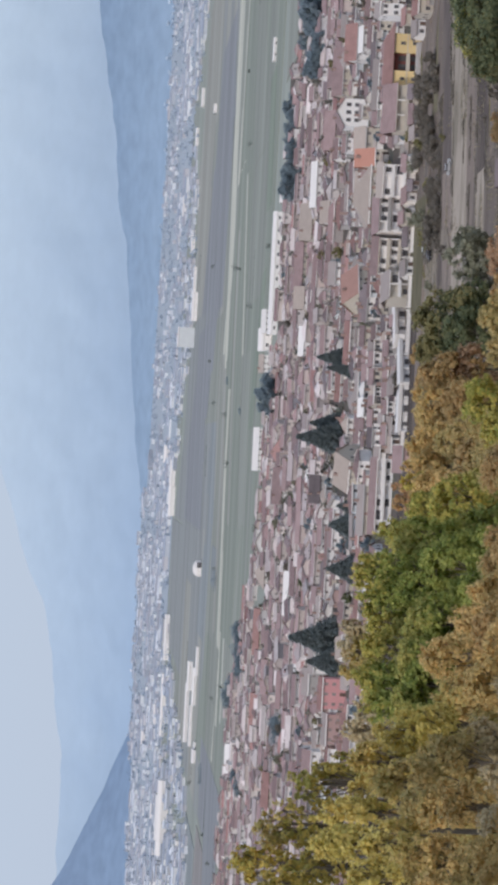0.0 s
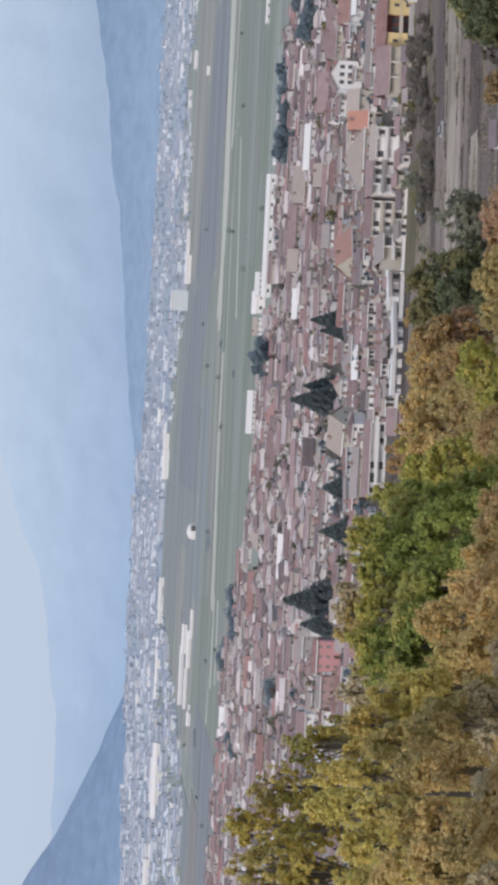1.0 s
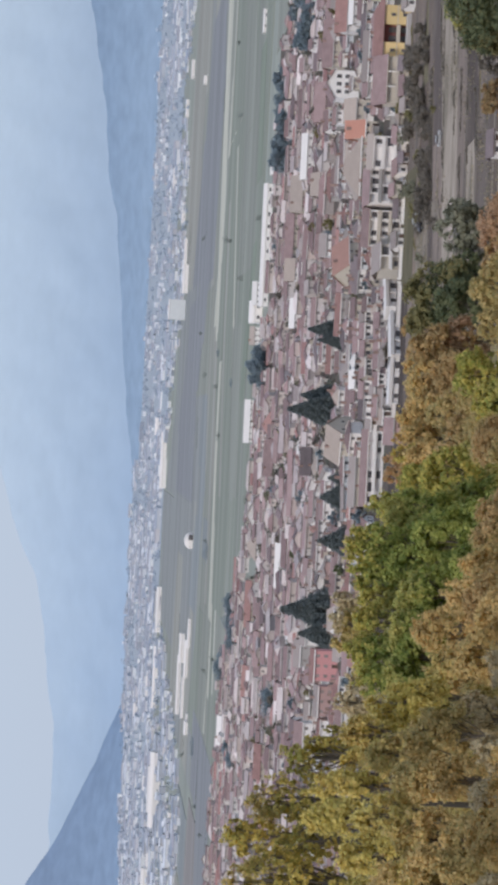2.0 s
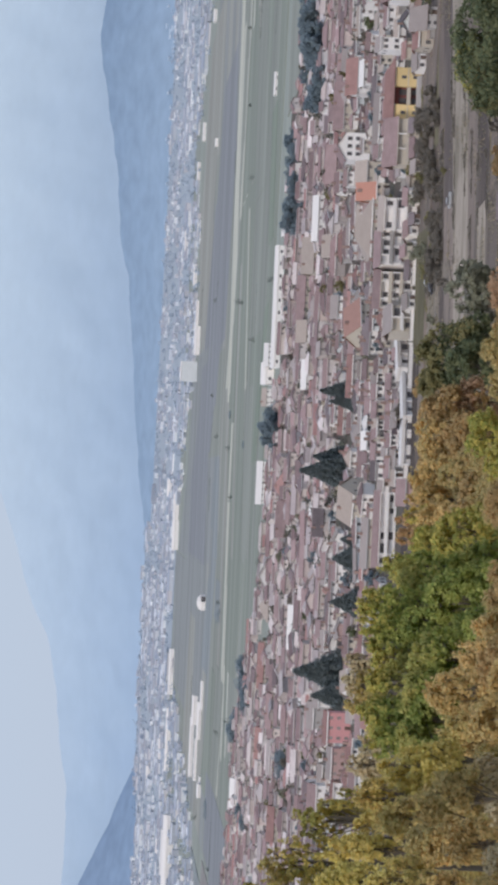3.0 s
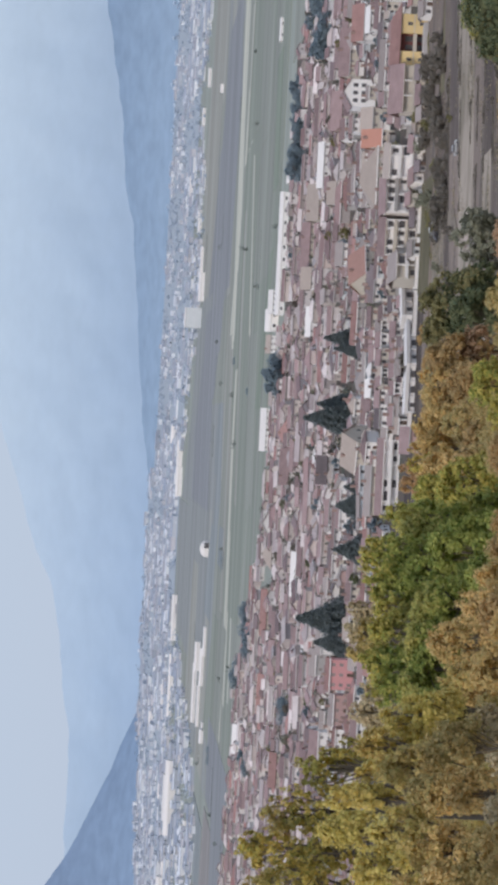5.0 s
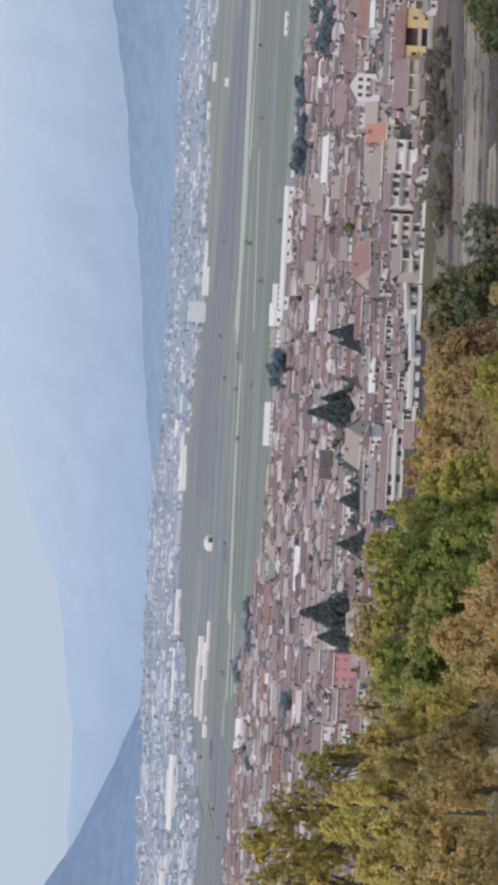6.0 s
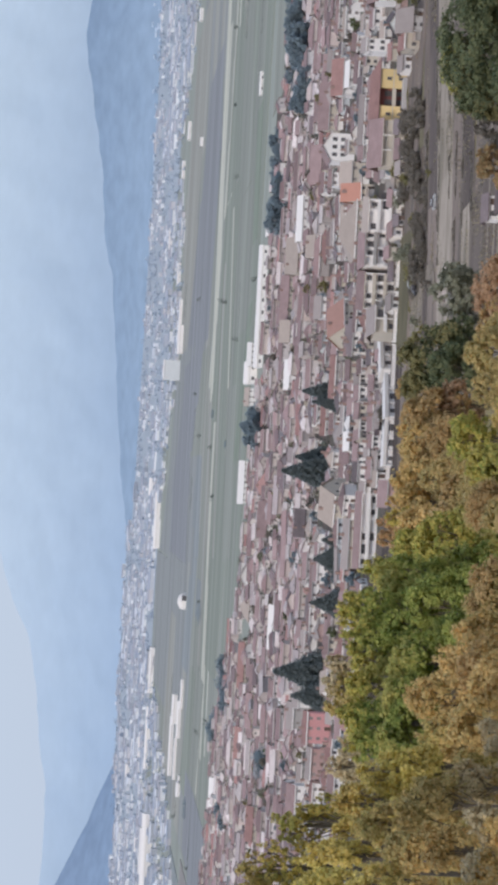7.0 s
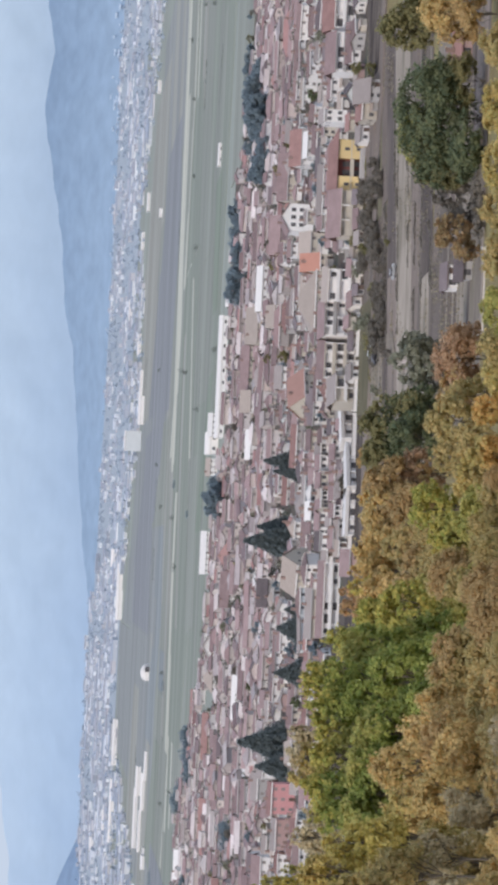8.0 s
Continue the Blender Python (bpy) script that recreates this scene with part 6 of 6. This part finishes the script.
bush = {}
for k in range(330):
    y = 742 + 640 * rng_town.random() ** 1.25
    x = rng_town.uniform(-0.2, 0.23) * y
    if y < front(x) - 12 or not free(x, y, 1.0, 1.0):
        continue
    kind = rng_town.choice(("dark", "grove", "bronze", "grove", "thicket", "sage"))
    s = rng_town.uniform(0.55, 1.25)
    m = pose(x, y, land(x, y), 0, 0, rng_town.uniform(0, 360))
    if kind not in bush:
        bush[kind] = tree(x, y, 5.5, 2.3, kind, 700, 0.30, 16, 0.1, seed=500 + k, label=LEAF_WORDS[kind] + " in a town garden", name="garden_tree")
        tagged(bush[kind], group="garden trees of the town")
    else:
        copy_thing(bush[kind], m).scale = (s, s, s)


def many(name, items, wall, roof, label, hip_share=0.32, glass=False):
    """Houses too many to tell apart: walls and roofs as real geometry in two joined meshes."""
    rg = random.Random(3)
    t = thing(name, pose(0, 0, 0), label, "houses", kind="stuff")
    wv, wf, rv, rf = [], [], [], []
    gv, gf = [], []
    for x, y, w, d, h, rh, turn, *z in items:
        m = pose(x, y, z[0] if z else land(x, y), 0, 0, turn)
        if glass:
            across = abs(turn) > 45
            n = max(1, int((d if across else w) / 3.2))
            for s in range(2 if h > 4.5 else 1):
                for i in range(n):
                    if rg.random() < 0.5:
                        p = ((i + 0.5) / n - 0.5) * (d if across else w) + rg.uniform(-0.4, 0.4)
                        vs, fs = box_mesh(p - 0.55, p + 0.55, -0.05, 0.05, 0.9 + 2.6 * s, 2.2 + 2.6 * s)
                        o = len(gv)
                        if across:
                            gv += [tuple(m @ Vector((-w / 2 + b, a, c))) for a, b, c in vs]
                        else:
                            gv += [tuple(m @ Vector((a, b - d / 2, c))) for a, b, c in vs]
                        gf += [tuple(k + o for k in q) for q in fs]
        hip = rg.random() < hip_share
        if glass and rg.random() < 0.6:
            e = h - rh * 0.5 / (d / 2)
            vs, fs = box_mesh(-w / 2 - 0.45, w / 2 + 0.45, -d / 2 - 0.62, -d / 2 - 0.503, e - 0.1, e + 0.28)
            o = len(wv)
            wv += [tuple(m @ Vector(p)) for p in vs]
            wf += [tuple(i + o for i in q) for q in fs]
        for (vs, fs), V, F in ((gable_walls(w, d, h, rh, hip), wv, wf), (gable_roof(w, d, h, rh, hip), rv, rf)):
            o = len(V)
            V += [tuple(m @ Vector(p)) for p in vs]
            F += [tuple(i + o for i in q) for q in fs]
    if glass:
        tagged(part("window", mesh_of("window", gv, gf), M_FARGLASS, t), kind="stuff")
    tagged(part("body", mesh_of("body", wv, wf), wall, t), kind="stuff")
    tagged(part("roof", mesh_of("roof", rv, rf), roof, t), kind="stuff")
    return t


leaf_pts = []
rg_town = np.random.default_rng(12)
while len(leaf_pts) < 420:
    y = 950 + 900 * rng_town.random()
    x = rng_town.uniform(-0.2, 0.23) * y
    if y < back(x):
        r = rng_town.uniform(1.2, 3.0)
        leaf_pts.append(np.array((x, y, land(x, y) + r)) + rg_town.normal(size=(90, 3)) * (r * 0.5, r * 0.5, r * 0.5))
town_trees = new("town_trees", leaf_mesh("town_trees", np.concatenate(leaf_pts), 0.5, rg_town))
town_trees.data.materials.append(palette("town_tree_leaves", ((0.14, 0.16, 0.14), (0.22, 0.19, 0.16), (0.12, 0.14, 0.13), (0.26, 0.23, 0.17)), 0.9, 0.1, 0.1, 3))
tagged(town_trees, "dark garden trees between the back rows of houses", "trees", kind="stuff")
many("town_houses", rest, M_TOWNWALL, M_TOWNROOF, "dense rows of plastered houses with weathered tile roofs", glass=True)

# ---- far town ----
rng_far = random.Random(21)


def far_front(x):
    return float(np.interp(x, (-520, -400, -330, -280, -230, -100, -52, 110, 170, 300, 410, 480, 560, 620), (2450, 2550, 2800, 3450, 3620, 3700, 3670, 3340, 3220, 3150, 3420, 3400, 3200, 2950)))


items, crowns = [], []
tries = 0
while len(items) < 3300 and tries < 30000:
    tries += 1
    yy = 2450 + 2350 * rng_far.random() ** 0.75
    x = rng_far.uniform(-0.2, 0.24) * yy
    if yy > 4450 and x > -60:
        continue
    dense = noise.noise(Vector((x * 0.012, yy * 0.004, 3.0)))
    if yy < far_front(x) + 60 * noise.noise(Vector((x * 0.02, 0, 9))):
        continue
    thin = max(0.0, (yy - 3900) / 900) * 0.30 + max(0.0, 1 - (yy - far_front(x)) / 250) * 0.15
    if x < 0:  # the industrial end of the town is built up more closely
        thin -= 0.22
    if dense < -0.12 + thin + 0.28 * rng_far.random():
        if len(crowns) < 900:
            crowns.append((x, yy, rng_far.uniform(2.5, 6)))
        continue
    big = rng_far.random() < (0.24 if x < -150 else 0.13)
    w, d = (rng_far.uniform(16, 34), rng_far.uniform(12, 18)) if big else (rng_far.uniform(4, 9.5), rng_far.uniform(5, 8))
    items.append((x, yy, w, d, rng_far.choice((2.2, 2.8, 3.6, 5.0, 6.5)), rng_far.uniform(0.8, 2.0), rng_far.gauss(0, 14)))
hamlets = []
for k in range(170):  # scattered hamlets up the foot of the ridge
    x = rng_far.uniform(-250, 1000)
    s = 0.15 + 0.16 * rng_far.random() ** 1.5
    z = 40 + (float(np.interp(x, (-250, 0, 380, 820, 1000), (50, 90, 128, 200, 200))) - 40) * s ** 1.2
    if noise.noise(Vector((x * 0.02, s * 5, 2.0))) > -0.1:
        hamlets.append((x, 4380 + 260 * s - 3, rng_far.uniform(3, 10), 6, rng_far.uniform(0.6, 1.8), 0.8, rng_far.gauss(0, 10), z))
many("far_hamlets", hamlets, M_HAMLET, M_HAMLET, "faint hazy pale hamlets on the foot of the ridge")
many("far_town", items, M_FARWALL, M_FARROOF, "hazy pale far town spread along the foot of the mountains")
rg = np.random.default_rng(4)
pts = np.concatenate([np.array((x, yy, land(x, yy) + r * 0.6)) + rg.normal(size=(26, 3)) * (r * 0.55, r * 0.55, r * 0.35) for x, yy, r in crowns])
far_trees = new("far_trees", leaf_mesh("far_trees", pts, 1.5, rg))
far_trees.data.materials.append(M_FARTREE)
tagged(far_trees, "hazy blue-grey garden trees among the far houses", "trees", kind="stuff")

# ---- hedges and lone trees along the field edges ----
hedge_pts = []
rng_hedge, rg_hedge = random.Random(31), np.random.default_rng(31)
for y_left, y_right in ((1698, 1512), (1757, 1691), (1823, 1816), (1895, 1954), (1989, 2087), (2068, 2133), (2148, 2217), (2226, 2358), (2401, 2471), (2569, 2646), (2865, 2827), (3346, 2944)):
    x = -330.0
    while x < 560:
        run = rng_hedge.uniform(15, 120)
        if rng_hedge.random() < 0.16:
            run = min(run, 40)
            m = int(run * 4)
            xs = rg_hedge.uniform(x, x + run, m)
            ys = y_left + (y_right - y_left) * (xs + 300) / 860
            zs = np.array([land(p, q) for p, q in zip(xs, ys)]) + rg_hedge.uniform(0, rng_hedge.uniform(0.6, 1.6), m)
            hedge_pts.append(np.stack([xs, ys + rg_hedge.normal(size=m) * 0.6, zs], 1))
        if rng_hedge.random() < 0.25:
            r = rng_hedge.uniform(1.5, 3.0)
            c = y_left + (y_right - y_left) * (x + 300) / 860
            hedge_pts.append(np.array((x, c, land(x, c) + r)) + rg_hedge.normal(size=(60, 3)) * r * 0.45)
        x += run + rng_hedge.uniform(10, 90)
field_hedges = new("field_hedges", leaf_mesh("field_hedges", np.concatenate(hedge_pts), 0.6, rg_hedge))
field_hedges.data.materials.append(M_HEDGE)
tagged(field_hedges, "thin dull green hedges and lone trees along field edges", "hedge", kind="stuff")

# ---- weeds and dry tufts on the plots ----
rg_weed = np.random.default_rng(41)
tufts = []
for k in range(900):
    x, y = rg_weed.uniform(15, 160), rg_weed.uniform(430, 742)
    if noise.noise(Vector((x * 0.06, y * 0.03, 5.0))) > rg_weed.uniform(-0.25, 0.45):
        m = int(rg_weed.integers(25, 80))
        tufts.append(np.array((x, y, land(x, y) + 0.45)) + rg_weed.normal(size=(m, 3)) @ np.array(((3.6, 1.1, 0), (0, 0.6, 0), (0, 0, 0.16))))
weeds = new("weeds", leaf_mesh("weeds", np.concatenate(tufts), 0.2, rg_weed))
weeds.data.materials.append(palette("dry_weeds", ((0.36, 0.31, 0.21), (0.27, 0.24, 0.16), (0.20, 0.19, 0.14), (0.40, 0.33, 0.24), (0.24, 0.20, 0.16)), 1.0, 0.0, 0.1, 3))
tagged(weeds, "rough dry weeds and tufts on the plots", "weeds", kind="stuff")

# ---- shrubs and plots between the hill and the town ----
scrub = {}
for k in range(430):
    y = rng_town.uniform(560, 790)
    x = rng_town.uniform(-0.2, 0.2) * y
    if (y < 692 and rng_town.random() < 0.85) or y > front(x) - 4 or (abs(x - 117) < 16 and y > 690) or (y > 690 and -5 < x < 64):
        continue
    kind = rng_town.choice(("bronze", "thicket", "thicket", "sage"))
    s = rng_town.uniform(0.4, 1.1)
    if kind not in scrub:
        scrub[kind] = tree(x, y, 5.0, 2.6, kind, 900, 0.26, 16, 0.08, seed=800 + k, label=LEAF_WORDS[kind].replace("tree", "shrub") + " by the lane", name="shrub")
        tagged(scrub[kind], group="shrubs by the lane")
    else:
        copy_thing(scrub[kind], pose(x, y, land(x, y), 0, 0, rng_town.uniform(0, 360))).scale = (s * 1.2, s * 1.2, s)

# ---- the yellow house and the dome ----


def mansion(x, y):
    """Yellow house: two projecting bays, a recessed dark red middle with a balcony, a pale terrace below."""
    t = thing("mansion", pose(x, y, land(x, y)), "bright yellow plastered villa with a recessed dark red middle", "villa")
    for x0, x1 in ((-0.4 - 7.2, -2.9), (2.4, 8.0)):
        bay = part("bay", mesh_of("bay", *box_mesh(x0, x1, -4, 4, -0.5, 8.2)), WALLS["yellow"], t, "yellow plastered bay")
        for zz in (1.2, 4.6):
            for k in (0.5,):
                o = part("window", pane(0.9, 1.4), M_GLASS, bay)
                o.location = (x0 + (x1 - x0) * k, -4, zz)
        part("cornice", mesh_of("cornice", *box_mesh(x0 - 0.1, x1 + 0.1, -4.25, -4.003, 7.7, 8.1)), WALLS["cream"], bay)
        part("string_course", mesh_of("string_course", *box_mesh(x0, x1, -4.12, -4.003, 3.9, 4.15)), WALLS["cream"], bay)
    mid = part("recess", mesh_of("recess", *box_mesh(-2.9, 2.4, -2, 4, -0.5, 7.6)), WALLS["oxblood"], t, "dark red recessed wall")
    for xx in (-1.5, 1.0):
        for zz in (0.6, 4.2):
            o = part("window", pane(1.6, 2.2), M_GLASS, mid)
            o.location = (xx, -2, zz)
    balcony = part("balcony", mesh_of("balcony", *box_mesh(-2.88, 2.38, -3.8, -2.02, 3.2, 3.6)), WALLS["cream"], t)
    part("railing", mesh_of("railing", *box_mesh(-2.86, 2.36, -3.78, -3.62, 3.603, 4.3)), WALLS["cream"], balcony)
    part("terrace", mesh_of("terrace", *box_mesh(-6, 5, -9, -4.1, -0.5, 1.6)), WALLS["grey"], t)
    part("roof", mesh_of("roof", *gable_roof(21.0, 8.4, 8.25, 2.2, True)), ROOFS["red"], t)
    return t


mansion(*MANSION)


def dome(x, y, r):
    """A white dome on a low drum."""
    t = thing("dome_hall", pose(x, y, land(x, y)), "white domed hall on the far plain", "hall")
    bm = bmesh.new()
    bmesh.ops.create_cone(bm, cap_ends=True, segments=24, radius1=r, radius2=r, depth=r * 0.3, matrix=Matrix.Translation((0, 0, r * 0.15)))
    part("drum", bm, WALLS["white"], t)
    bm = bmesh.new()
    bmesh.ops.create_uvsphere(bm, u_segments=24, v_segments=12, radius=r * 1.02)
    bmesh.ops.delete(bm, geom=[v for v in bm.verts if v.co.z < -0.01], context="VERTS")
    bmesh.ops.scale(bm, verts=bm.verts, vec=(1, 1, 0.75))
    bmesh.ops.translate(bm, verts=bm.verts, vec=(0, 0, r * 0.3))
    for f in bm.faces:
        f.smooth = True
    part("cap", bm, ROOFS["white"], t)
    part("gate", mesh_of("gate", *box_mesh(r * 0.1, r * 0.7, -r * 1.06, -r * 0.6, 0.2, r * 0.55)), M_GLASS, t, "dark gate opening")
    return t


dome(*DOME)


# ---- cars by the lane ----


def car(x, y, turn, paint, label):
    """A small parked car: body, cabin, windows, four wheels with tyre and rim."""
    t = thing("car", pose(x, y, land(x, y) + 0.6, 0, 0, turn), label, "car", "cars by the lane")
    bm = bmesh.new()
    bmesh.ops.create_cube(bm, size=1, matrix=pose(0, 0, 0.62) @ Matrix.Diagonal((4.2, 1.75, 0.62, 1)))
    bmesh.ops.bevel(bm, geom=bm.edges[:], offset=0.14, segments=2, affect="EDGES")
    part("body", bm, M_PAINT[paint], t)
    vs, fs = box_mesh(-1.3, 0.9, -0.78, 0.78, 0.925, 1.45)
    vs = [(p * (0.72 if r > 1.2 else 1), q * (0.88 if r > 1.2 else 1), r) for p, q, r in vs]
    part("cabin", mesh_of("cabin", vs, fs), M_GLASS, t, "dark glazed cabin")
    part("cabin_roof", mesh_of("cabin_roof", *box_mesh(-0.96, 0.68, -0.7, 0.7, 1.453, 1.5)), M_PAINT[paint], t)
    for sx in (-1.3, 1.3):
        for sy in (-0.8, 0.8):
            bm = bmesh.new()
            bmesh.ops.create_cone(bm, cap_ends=True, segments=16, radius1=0.31, radius2=0.31, depth=0.2, matrix=pose(sx, sy, 0.31, 90))
            wheel = part("wheel", bm, M_TYRE, t)
            bm = bmesh.new()
            bmesh.ops.create_cone(bm, cap_ends=True, segments=12, radius1=0.18, radius2=0.18, depth=0.03, matrix=pose(sx, sy + math.copysign(0.118, sy), 0.31, 90))
            part("rim", bm, M_PAINT["silver"], wheel)
    return t


car(76.9, 646.5, -8, "silver", "silver car parked by the lane")
car(59.8, 692.5, 20, "white", "white car parked on the verge")
car(57.5, 681.5, 24, "dark", "dark car parked on the verge")
